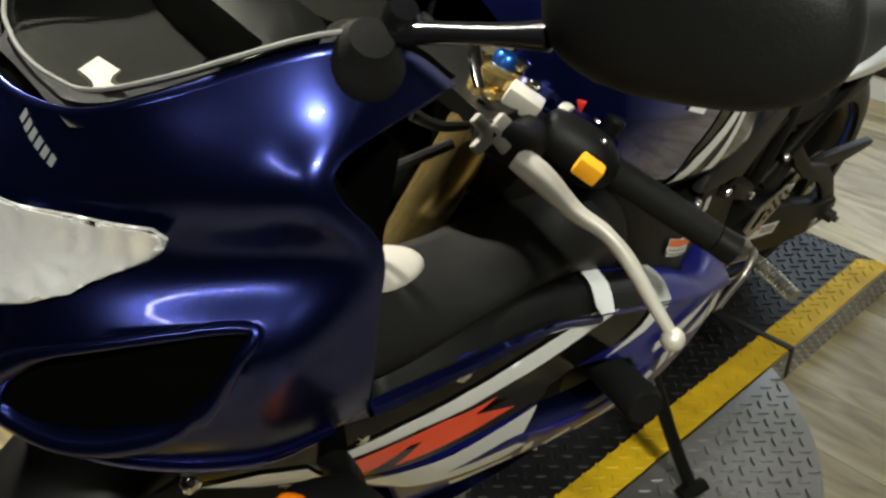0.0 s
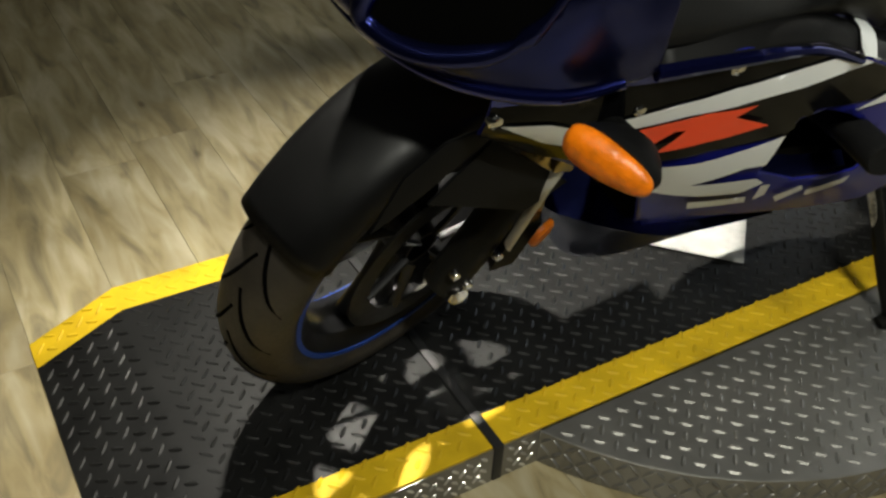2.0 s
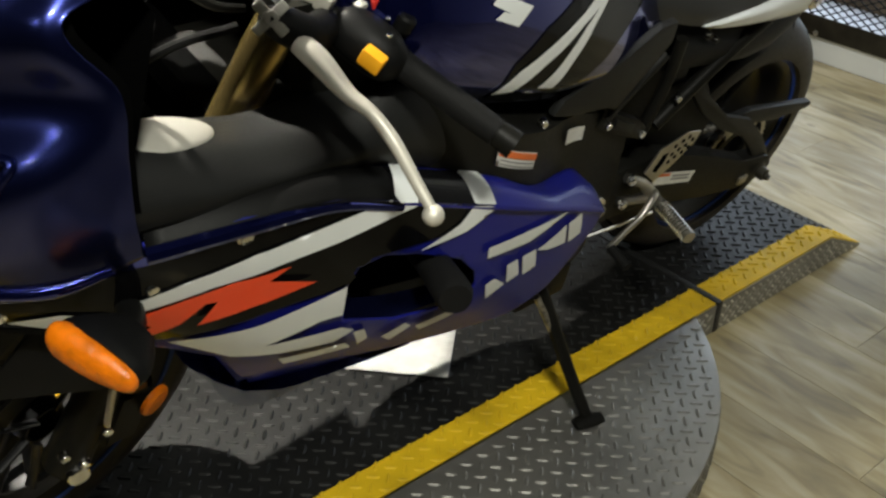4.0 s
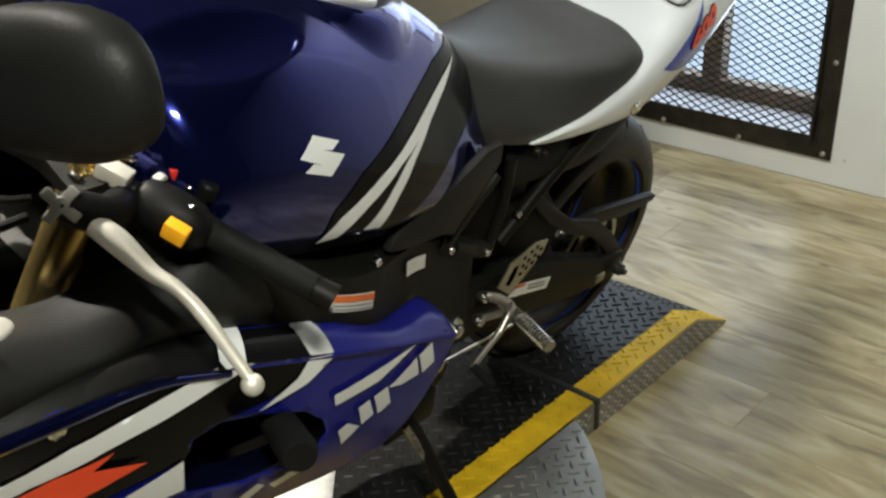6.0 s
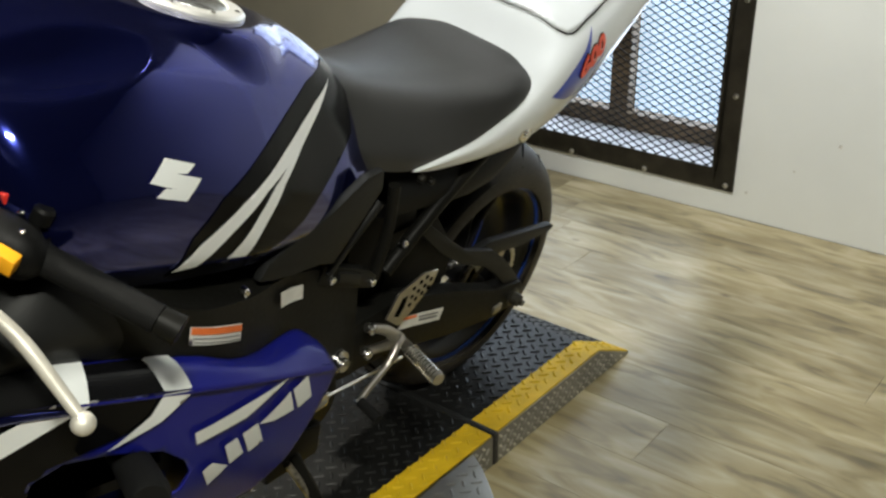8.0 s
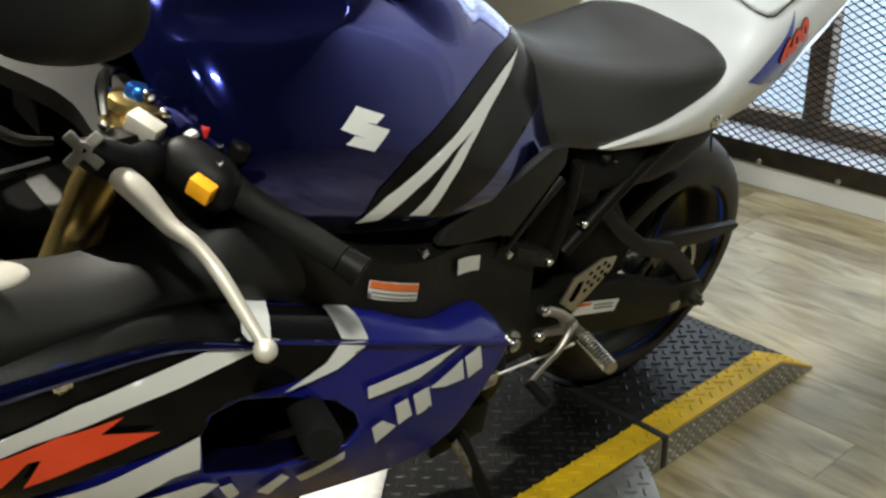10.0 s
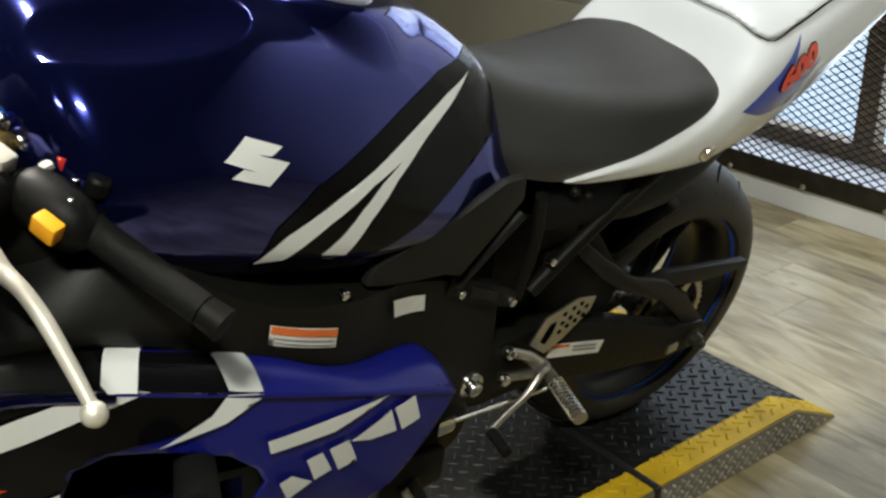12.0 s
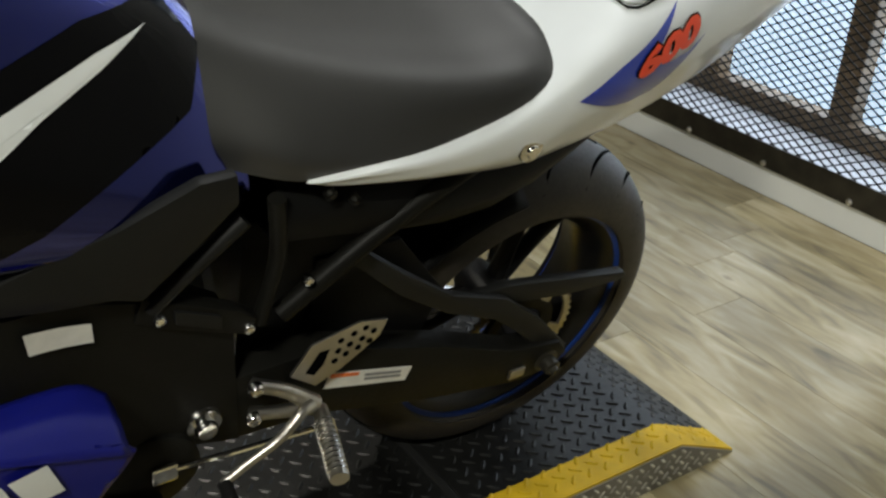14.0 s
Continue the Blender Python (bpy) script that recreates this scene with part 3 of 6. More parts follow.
def drape_bm(outline, tree, step=0.008, lift=0.0012, holes=(), view="y", sub=3, sign=-1, thick=0.0):
    """Cloth of an outline laid on a surface. view y: outline in x, z, from the side; view x: outline in y, z, from the front; view z: x, y from above."""
    edge = [Vector((p[0], p[1])) for p in (catmull(outline, sub, True) if sub > 1 else outline)]
    dense = []
    for a, b in zip(edge, edge[1:] + edge[:1]):
        n = max(1, int((b - a).length / step))
        dense += [a + (b - a) * (i / n) for i in range(n)]
    pts = list(dense)
    loops = [list(range(len(dense)))]
    for h in holes:
        o = len(pts)
        pts += [Vector(p) for p in h]
        loops.append(list(range(o, len(pts))))
    xs, ys = [p.x for p in dense], [p.y for p in dense]
    nx, ny = int((max(xs) - min(xs)) / step), int((max(ys) - min(ys)) / step)
    for i in range(nx + 1):
        for j in range(ny + 1):
            p = (min(xs) + (i + 0.5 * (j % 2)) * step, min(ys) + j * step)
            if inside(p, dense):
                pts.append(Vector(p))
    edges = [(l[i], l[(i + 1) % len(l)]) for l in loops for i in range(len(l))]
    out = geometry.delaunay_2d_cdt(pts, edges, [], 0, 1e-5)
    bm = bmesh.new()
    vs = {}
    for k, p in enumerate(out[0]):
        if view == "y":
            o, d = Vector((p[0], sign * 1.0, p[1])), Vector((0, -sign, 0))
        elif view == "x":
            o, d = Vector((-3.0, p[0], p[1])), Vector((1, 0, 0))
        else:
            o, d = Vector((p[0], p[1], 2.0)), Vector((0, 0, -1))
        hit, nor, _, _ = tree.ray_cast(o, d)
        if hit is not None:
            if nor.dot(d) > 0:
                nor = -nor
            vs[k] = bm.verts.new(hit + nor * lift)
    for f in out[2]:
        c = sum((out[0][i] for i in f), Vector((0, 0))) / 3
        if all(i in vs for i in f) and inside(c, dense) and not any(inside(c, h) for h in holes):
            try:
                bm.faces.new([vs[i] for i in f])
            except ValueError:
                pass
    bmesh.ops.recalc_face_normals(bm, faces=bm.faces[:])
    return bm


# ---- wheels ----
def wheel(name, centre, R, width, steer, rim_r, label, turn=0.0):
    w = part(name, lathe_bm([(0.030, -0.05), (0.034, -0.05), (0.038, -0.03), (0.038, 0.03), (0.034, 0.05), (0.030, 0.05)], 24, closed=True), M_BLACKRIM, bike, label)
    w.matrix_basis = Matrix.Translation(centre) @ Matrix.Rotation(radians(steer), 4, Vector((0.40, 0, 0.92)))
    h = width / 2
    prof = [(rim_r - 0.004, -h * 0.74), (rim_r + 0.012, -h * 0.88), (R - h * 0.98, -h * 0.985), (R - h * 0.72, -h), (R - h * 0.45, -h * 0.90), (R - h * 0.2, -h * 0.66), (R - h * 0.05, -h * 0.33), (R, 0)]
    prof = prof + [(r, -y) for r, y in prof[-2::-1]]
    prof = [tuple(p) for p in catmull(prof, 3)]
    part("tyre", lathe_bm(prof, 96), M_TYRE, w, "worn black rubber tyre")
    # tread grooves: near-black strips on the crown stand for the shade in them
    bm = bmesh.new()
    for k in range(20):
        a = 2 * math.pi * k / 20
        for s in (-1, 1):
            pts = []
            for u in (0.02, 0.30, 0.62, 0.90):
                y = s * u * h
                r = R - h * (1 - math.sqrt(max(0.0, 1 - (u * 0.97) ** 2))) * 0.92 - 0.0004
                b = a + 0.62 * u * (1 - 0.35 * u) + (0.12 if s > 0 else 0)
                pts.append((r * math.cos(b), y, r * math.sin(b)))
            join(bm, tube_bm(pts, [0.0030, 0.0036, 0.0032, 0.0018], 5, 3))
    part("tread_pattern", bm, M_SHADEBLACK, w, "curved rain grooves as near-black shade strips")
    rp = [(rim_r - 0.030, -h * 0.5), (rim_r - 0.012, -h * 0.74), (rim_r + 0.004, -h * 0.80), (rim_r + 0.004, -h * 0.76), (rim_r - 0.006, -h * 0.62), (rim_r - 0.024, 0), (rim_r - 0.006, h * 0.62), (rim_r + 0.004, h * 0.80), (rim_r - 0.012, h * 0.74), (rim_r - 0.036, 0)]
    part("rim", lathe_bm(rp, 72, closed=True), M_BLACKRIM, w, "black cast alloy rim")
    for s in (-1, 1):
        part("rim_tape", lathe_bm([(rim_r + 0.0045, s * h * 0.80), (rim_r + 0.0045, s * h * 0.835), (rim_r - 0.004, s * h * 0.825), (rim_r - 0.004, s * h * 0.79)], 72, closed=True), M_BLUESTRIPE, w, "blue rim tape")
    for k in range(3):
        a = 2 * math.pi * k / 3 + 0.35 + turn
        for d in (-0.17, 0.17):
            c0, c1 = a + d * 0.4, a + d * 1.3
            p0 = (0.034 * math.cos(c0), 0, 0.034 * math.sin(c0))
            p1 = ((rim_r - 0.03) * math.cos(c1), 0, (rim_r - 0.03) * math.sin(c1))
            pm = tuple((u + v) / 2 for u, v in zip(p0, p1))
            part("spoke", tube_bm([p0, pm, p1], [0.020, 0.016, 0.020], 10, 4, flat=0.75), M_BLACKRIM, w, "")
    return w


R_REAR, R_FRONT = 0.314, 0.320
rear = wheel("rear_wheel", (0.0, 0.040, 0.3075), R_REAR, 0.180, 0, 0.222, "black rear wheel with blue rim tape", 0.80)
front = wheel("front_wheel", (-1.525, 0.048, 0.308), R_FRONT, 0.130, 16, 0.236, "black front wheel with blue rim tape")
for s in (-1, 1):
    part("brake_disc", lathe_bm([(0.115, s * 0.066), (0.155, s * 0.066), (0.155, s * 0.061), (0.115, s * 0.061)], 60, closed=True), M_DISC, front, "drilled steel brake disc")
    for k in range(6):
        a = 2 * math.pi * k / 6
        arm = tube_bm([(0.034 * math.cos(a), s * 0.052, 0.034 * math.sin(a)), (0.08 * math.cos(a + 0.12), s * 0.060, 0.08 * math.sin(a + 0.12)), (0.120 * math.cos(a + 0.16), s * 0.0635, 0.120 * math.sin(a + 0.16))], [0.008, 0.007, 0.009], 8, 3, flat=0.5)
        part("disc_carrier", arm, M_BLACKRIM, front, "black disc carrier arm")
part("sprocket_carrier", lathe_bm([(0.046, -0.098), (0.070, -0.098), (0.070, -0.090), (0.046, -0.090)], 32, closed=True), M_FRAMEPAINT, rear, "black sprocket carrier")
bm = lathe_bm([(0.092, -0.100), (0.103, -0.100), (0.103, -0.094), (0.092, -0.094)], 44, closed=True)
for k in range(44):
    a = 2 * math.pi * k / 44
    join(bm, moved(prism_bm([(0.102, -0.0045), (0.108, -0.0018), (0.108, 0.0018), (0.102, 0.0045)], -0.0995, -0.0945, "y"), Matrix.Rotation(a, 4, "Y")))
for k in range(5):
    join(bm, moved(prism_bm([(0.066, -0.012), (0.094, -0.007), (0.094, 0.007), (0.066, 0.012)], -0.0995, -0.0945, "y"), Matrix.Rotation(2 * math.pi * k / 5 + 0.3, 4, "Y")))
part("sprocket", bm, M_ALU, rear, "steel rear sprocket", False)
part("brake_disc", lathe_bm([(0.06, 0.085), (0.11, 0.085), (0.11, 0.080), (0.06, 0.080)], 44, closed=True), M_CHROME, rear, "steel brake disc")
part("valve_cap", disc_bm(0.004, 0.03, 8, "z"), M_CHROME, rear)

# ---- tank ----
TANK = [
    [(-1.185, -0.110, 0.935), (-1.190, -0.140, 0.965), (-1.192, -0.130, 1.010), (-1.19, -0.08, 1.050), (-1.19, 0, 1.068)],
    [(-1.155, -0.165, 0.895), (-1.155, -0.200, 0.94), (-1.155, -0.190, 1.010), (-1.155, -0.122, 1.080), (-1.155, 0, 1.102)],
    [(-1.10, -0.185, 0.865), (-1.10, -0.218, 0.92), (-1.10, -0.205, 1.010), (-1.10, -0.130, 1.086), (-1.10, 0, 1.110)],
    [(-0.98, -0.195, 0.835), (-0.98, -0.215, 0.885), (-0.98, -0.202, 0.988), (-0.98, -0.125, 1.082), (-0.98, 0, 1.108)],
    [(-0.84, -0.180, 0.79), (-0.84, -0.202, 0.84), (-0.84, -0.182, 0.944), (-0.84, -0.105, 1.054), (-0.84, 0, 1.086)],
    [(-0.70, -0.155, 0.76), (-0.70, -0.172, 0.80), (-0.70, -0.144, 0.900), (-0.70, -0.084, 1.008), (-0.70, 0, 1.046)],
    [(-0.60, -0.135, 0.75), (-0.60, -0.148, 0.785), (-0.60, -0.113, 0.878), (-0.60, -0.064, 0.956), (-0.60, 0, 0.984)],
    [(-0.53, -0.11, 0.75), (-0.53, -0.12, 0.78), (-0.53, -0.09, 0.85), (-0.53, -0.045, 0.90), (-0.53, 0, 0.91)],
]
bm = loft_bm(mirrored(TANK), 22, 28)
# hand dents at the front of the crown
for v in bm.verts:
    for s in (-1, 1):
        d = Vector(((v.co.x + 1.055) / 0.115, (v.co.y - s * 0.098) / 0.050, 0))
        v.co.z -= 0.026 * (1 - d.length_squared) ** 1.15 if d.length < 1 else 0.0
# level seat of the filler cap
for v in bm.verts:
    d = math.hypot(v.co.x + 0.805, v.co.y)
    if d < 0.125 and v.co.z > 1.0:
        level = 1.0745 - 0.24 * (v.co.x + 0.805)
        k = min(1.0, max(0.0, (0.125 - d) / 0.045))
        v.co.z += (level - v.co.z) * k * k * (3 - 2 * k)
tank = part("fuel_tank", bm, M_BLUE, bike, "deep metallic blue fuel tank")
TT = tree_of(tank)


def decal(name, outline, tree, mat, parent, label="", **k):
    return part(name, drape_bm(outline, tree, **k), mat, parent, label)


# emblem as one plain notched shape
decal("emblem", [(-0.994, 1.007), (-0.953, 0.987), (-0.968, 0.982), (-0.984, 0.988), (-0.948, 0.970), (-0.975, 0.954), (-1.017, 0.974), (-1.002, 0.979), (-0.987, 0.972), (-1.022, 0.991)], TT, M_WHITEDECAL, tank, "white notched emblem shape", sub=1, step=0.005, lift=0.0022)
decal("black_panel", [(-0.605, 0.978), (-0.685, 0.981), (-0.756, 0.968), (-0.835, 0.952), (-0.914, 0.933), (-0.965, 0.901), (-0.995, 0.850), (-0.94, 0.823), (-0.843, 0.812), (-0.75, 0.827), (-0.668, 0.854), (-0.590, 0.880), (-0.568, 0.925)], TT, M_BLACKDECAL, tank, "gloss black panel", lift=0.0014, sub=1)
decal("white_stripe", [(-0.624, 0.961), (-0.679, 0.955), (-0.749, 0.941), (-0.801, 0.931), (-0.883, 0.913), (-0.954, 0.889), (-0.992, 0.864), (-0.956, 0.857), (-0.900, 0.884), (-0.834, 0.908), (-0.779, 0.917), (-0.710, 0.934)], TT, M_WHITEDECAL, tank, "white stripe", lift=0.0032, sub=1)
decal("white_stripe", [(-0.779, 0.917), (-0.818, 0.905), (-0.851, 0.886), (-0.880, 0.863), (-0.907, 0.846), (-0.872, 0.833), (-0.839, 0.867), (-0.793, 0.899), (-0.737, 0.922), (-0.674, 0.942), (-0.624, 0.961)], TT, M_WHITEDECAL, tank, "white stripe", lift=0.0026, sub=1)

# filler cap
cap = part("filler_ring", lathe_bm([(0.046, 0.004), (0.047, 0.0065), (0.065, 0.006), (0.069, 0.002), (0.069, -0.014), (0.046, -0.014)], 48, "z", True), M_RING, bike, "satin aluminium filler ring")
cap.matrix_basis = pose(-0.805, 0, 1.0765, 0, 13.5, 0)
part("cap_lid", lathe_bm([(0, 0.0065), (0.042, 0.0065), (0.0448, 0.0045), (0.0448, -0.01), (0, -0.01)], 40, "z"), M_LID, cap, "dark polished lockable lid")
part("lock_flap", box_bm((-0.024, -0.006, 0.0060), (0.004, 0.006, 0.0095), 0.0015), M_FRAMEPAINT, cap, "black lock flap")
for k in range(7):
    a = 2 * math.pi * k / 7
    ob = part("cap_bolt", disc_bm(0.0035, 0.003, 10, "z", 0.0008), M_CHROME, cap)
    ob.location = (0.0575 * math.cos(a), 0.0575 * math.sin(a), 0.0055)

# ---- seat ----
SEAT = [
    [(-0.575, -0.112, 0.815), (-0.578, -0.108, 0.855), (-0.572, -0.070, 0.920), (-0.566, -0.032, 0.944), (-0.565, 0, 0.950)],
    [(-0.49, -0.152, 0.802), (-0.49, -0.150, 0.835), (-0.49, -0.095, 0.900), (-0.49, -0.045, 0.918), (-0.49, 0, 0.922)],
    [(-0.38, -0.162, 0.798), (-0.38, -0.161, 0.822), (-0.38, -0.125, 0.882), (-0.38, -0.060, 0.896), (-0.38, 0, 0.899)],
    [(-0.27, -0.160, 0.795), (-0.27, -0.166, 0.815), (-0.27, -0.150, 0.876), (-0.27, -0.080, 0.888), (-0.27, 0, 0.890)],
    [(-0.19, -0.155, 0.768), (-0.19, -0.166, 0.81), (-0.19, -0.154, 0.880), (-0.19, -0.090, 0.894), (-0.19, 0, 0.896)],
    [(-0.145, -0.130, 0.775), (-0.140, -0.146, 0.81), (-0.145, -0.140, 0.868), (-0.15, -0.090, 0.896), (-0.15, 0, 0.900)],
    [(-0.12, -0.10, 0.79), (-0.115, -0.11, 0.81), (-0.12, -0.11, 0.85), (-0.125, -0.07, 0.88), (-0.125, 0, 0.885)],
]
seat = part("rider_seat", loft_bm(mirrored(SEAT), 6, 6), M_VINYL, bike, "black vinyl rider seat")

# ---- tail ----
TAIL = [
    [(-0.482, -0.150, 0.797), (-0.482, -0.154, 0.799), (-0.482, -0.156, 0.801), (-0.482, -0.154, 0.803), (-0.482, -0.09, 0.804), (-0.482, 0, 0.804)],
    [(-0.435, -0.135, 0.785), (-0.435, -0.160, 0.790), (-0.435, -0.166, 0.799), (-0.435, -0.164, 0.811), (-0.435, -0.09, 0.812), (-0.435, 0, 0.812)],
    [(-0.32, -0.130, 0.766), (-0.32, -0.164, 0.776), (-0.32, -0.175, 0.796), (-0.32, -0.168, 0.821), (-0.32, -0.09, 0.822), (-0.32, 0, 0.822)],
    [(-0.21, -0.120, 0.748), (-0.21, -0.166, 0.770), (-0.21, -0.183, 0.815), (-0.21, -0.172, 0.858), (-0.21, -0.10, 0.858), (-0.21, 0, 0.855)],
    [(-0.14, -0.115, 0.745), (-0.14, -0.163, 0.778), (-0.14, -0.190, 0.855), (-0.14, -0.172, 0.908), (-0.14, -0.10, 0.908), (-0.14, 0, 0.903)],
    [(-0.07, -0.105, 0.750), (-0.07, -0.155, 0.785), (-0.07, -0.188, 0.875), (-0.07, -0.165, 0.938), (-0.07, -0.10, 0.965), (-0.07, 0, 0.965)],
    [(0.03, -0.092, 0.748), (0.03, -0.140, 0.803), (0.03, -0.170, 0.888), (0.03, -0.152, 0.948), (0.03, -0.095, 0.985), (0.03, 0, 0.988)],
    [(0.15, -0.072, 0.775), (0.15, -0.115, 0.828), (0.15, -0.138, 0.900), (0.15, -0.126, 0.958), (0.15, -0.080, 0.995), (0.15, 0, 1.002)],
    [(0.30, -0.048, 0.835), (0.30, -0.083, 0.875), (0.30, -0.100, 0.925), (0.30, -0.092, 0.970), (0.30, -0.058, 1.0), (0.30, 0, 1.008)],
    [(0.44, -0.025, 0.895), (0.44, -0.052, 0.918), (0.44, -0.065, 0.945), (0.44, -0.058, 0.980), (0.44, -0.035, 1.0), (0.44, 0, 1.005)],
    [(0.53, -0.01, 0.945), (0.53, -0.025, 0.955), (0.53, -0.030, 0.967), (0.53, -0.026, 0.982), (0.53, -0.015, 0.99), (0.53, 0, 0.992)],
]
tail = part("tail_fairing", loft_bm(mirrored(TAIL), 6, 5), M_WHITEPAINT, bike, "white painted tail fairing")
TL = tree_of(tail)
# seat cowl: a raised lid on the hump with a dark seam round it
cowl = [(-0.085, -0.140), (-0.02, -0.138), (0.10, -0.112), (0.25, -0.080), (0.40, -0.045), (0.49, -0.018), (0.49, 0.018), (0.40, 0.045), (0.25, 0.080), (0.10, 0.112), (-0.02, 0.138), (-0.085, 0.140), (-0.085, 0.06), (-0.085, 0), (-0.085, -0.06)]
solid(part("seat_cowl", drape_bm(cowl, TL, lift=0.006, view="z"), M_WHITEPAINT, bike, "white clip-on seat cowl"), 0.005)
seam = [p for p in catmull([(a, b) for a, b in cowl], 4, True)]
pts = []
for p in seam:
    hit = TL.ray_cast(Vector((p[0], p[1] * 1.02, 2)), Vector((0, 0, -1)))
    if hit[0] is not None:
        pts.append(tuple(hit[0] + Vector((0, 0, 0.0015))))
part("seat_cowl_seam", tube_bm(pts + pts[:1], 0.0016, 5, 1), M_SHADEBLACK, bike, "dark seam gap")
decal("blue_flash", [(-0.163, 0.863), (-0.111, 0.899), (-0.064, 0.924), (-0.015, 0.954), (-0.050, 0.916), (-0.027, 0.892), (0.003, 0.897), (0.036, 0.914), (0.011, 0.893), (-0.011, 0.871), (-0.038, 0.852), (-0.081, 0.845), (-0.12, 0.850)], TL, M_BLUEDECAL, tail, "blue flash graphic", sub=1)


def text_bm(word, size, shear=0.25, bold=0.0):
    cu = bpy.data.curves.new("word", "FONT")
    cu.body, cu.size, cu.shear, cu.offset = word, size, shear, bold
    cu.resolution_u = 3
    tmp = bpy.data.objects.new("word", cu)
    me = bpy.data.meshes.new_from_object(tmp)
    bm = bmesh.new()
    bm.from_mesh(me)
    bpy.data.objects.remove(tmp)
    bpy.data.meshes.remove(me)
    bpy.data.curves.remove(cu)
    return bm


def lettering(name, word, size, origin, along, tree, mat, parent, label, shear=0.25, bold=0.0, lift=0.003, wide=1.0):
    """A word laid on a side surface: origin and direction in x, z."""
    bm = text_bm(word, size, shear, bold)
    bmesh.ops.triangulate(bm, faces=bm.faces[:])
    bmesh.ops.subdivide_edges(bm, edges=[e for e in bm.edges if e.calc_length() > size * 0.2], cuts=2)
    ux, uz = along
    for v in bm.verts:
        x, z = origin[0] + v.co.x * wide * ux - v.co.y * uz, origin[1] + v.co.x * wide * uz + v.co.y * ux
        hit, nor, _, _ = tree.ray_cast(Vector((x, -1, z)), Vector((0, 1, 0)))
        v.co = (hit + Vector((0, -lift, 0))) if hit is not None else Vector((x, -0.1, z))
    return part(name, bm, mat, parent, label, False)


lettering("number_shadow", "600", 0.036, (-0.087, 0.882), (0.953, 0.302), TL, M_BLACKDECAL, tail, "black outline of the number 600", bold=0.0034, lift=0.003, shear=0.3, wide=1.95)
lettering("number", "600", 0.036, (-0.087, 0.882), (0.953, 0.302), TL, M_REDDECAL, tail, "red number 600", bold=0.0022, lift=0.0045, shear=0.3, wide=1.95)
part("tail_bolt", moved(lathe_bm([(0, -0.006), (0.007, -0.006), (0.009, -0.002), (0.016, -0.001), (0.017, 0.002)], 18), Matrix.Translation((-0.208, -0.181, 0.800))), M_CHROME, bike, "recessed bolt in a washer")
part("under_tray", loft_bm(mirrored([[(-0.50, -0.12, 0.70), (-0.50, -0.13, 0.77), (-0.50, 0, 0.78)], [(-0.2, -0.11, 0.66), (-0.2, -0.12, 0.74), (-0.2, 0, 0.75)], [(0.1, -0.05, 0.752), (0.1, -0.06, 0.78), (0.1, 0, 0.79)], [(0.35, -0.03, 0.875), (0.35, -0.03, 0.89), (0.35, 0, 0.90)]]), 4, 4, True), M_PLASTIC, bike, "black plastic under-tray")

# ---- frame, swingarm ----
def plate(name, outline, y0, y1, mat, label="", bevel=0.004, parent=None):
    return part(name, prism_bm(outline, y0, y1, "y", bevel), mat, parent or bike, label)


BEAM = [  # rows of upper outer, lower outer, lower inner, upper inner
    [(-1.24, -0.13, 1.0), (-1.24, -0.15, 0.90), (-1.24, -0.07, 0.90), (-1.24, -0.06, 1.0)],
    [(-1.12, -0.21, 0.915), (-1.12, -0.228, 0.80), (-1.12, -0.14, 0.80), (-1.12, -0.14, 0.915)],
    [(-0.99, -0.236, 0.823), (-0.98, -0.248, 0.705), (-0.98, -0.16, 0.70), (-0.99, -0.15, 0.82)],
    [(-0.87, -0.212, 0.765), (-0.86, -0.224, 0.625), (-0.86, -0.14, 0.62), (-0.87, -0.14, 0.765)],
    [(-0.74, -0.160, 0.715), (-0.73, -0.172, 0.50), (-0.73, -0.11, 0.50), (-0.74, -0.11, 0.715)],
    [(-0.63, -0.142, 0.665), (-0.62, -0.150, 0.43), (-0.62, -0.09, 0.43), (-0.63, -0.09, 0.665)],
    [(-0.545, -0.132, 0.600), (-0.53, -0.140, 0.39), (-0.53, -0.08, 0.39), (-0.545, -0.08, 0.600)],
]
for s in (1, -1):
    rows = [[(x, y * s, z) for x, y, z in r] for r in BEAM]
    bm = loft_bm(rows, 5, 1, True, True)
    bmesh.ops.recalc_face_normals(bm, faces=bm.faces[:])
    ob = part("frame_beam", bm, M_FRAMEPAINT, bike, "black painted aluminium frame beam")
    if s == 1:
        BT = tree_of(ob)
bm = prism_bm([(-0.828, 0.758), (-0.810, 0.780), (-0.759, 0.792), (-0.681, 0.806), (-0.600, 0.834), (-0.560, 0.832), (-0.556, 0.795), (-0.600, 0.755), (-0.660, 0.705), (-0.691, 0.720), (-0.756, 0.734), (-0.795, 0.745)], -0.174, -0.158, "y", 0.005)
for v in bm.verts:
    v.co.y += 0.11 * (v.co.x + 0.69)
part("frame_cover", bm, M_GREYPLASTIC, bike, "dark grey frame cover")
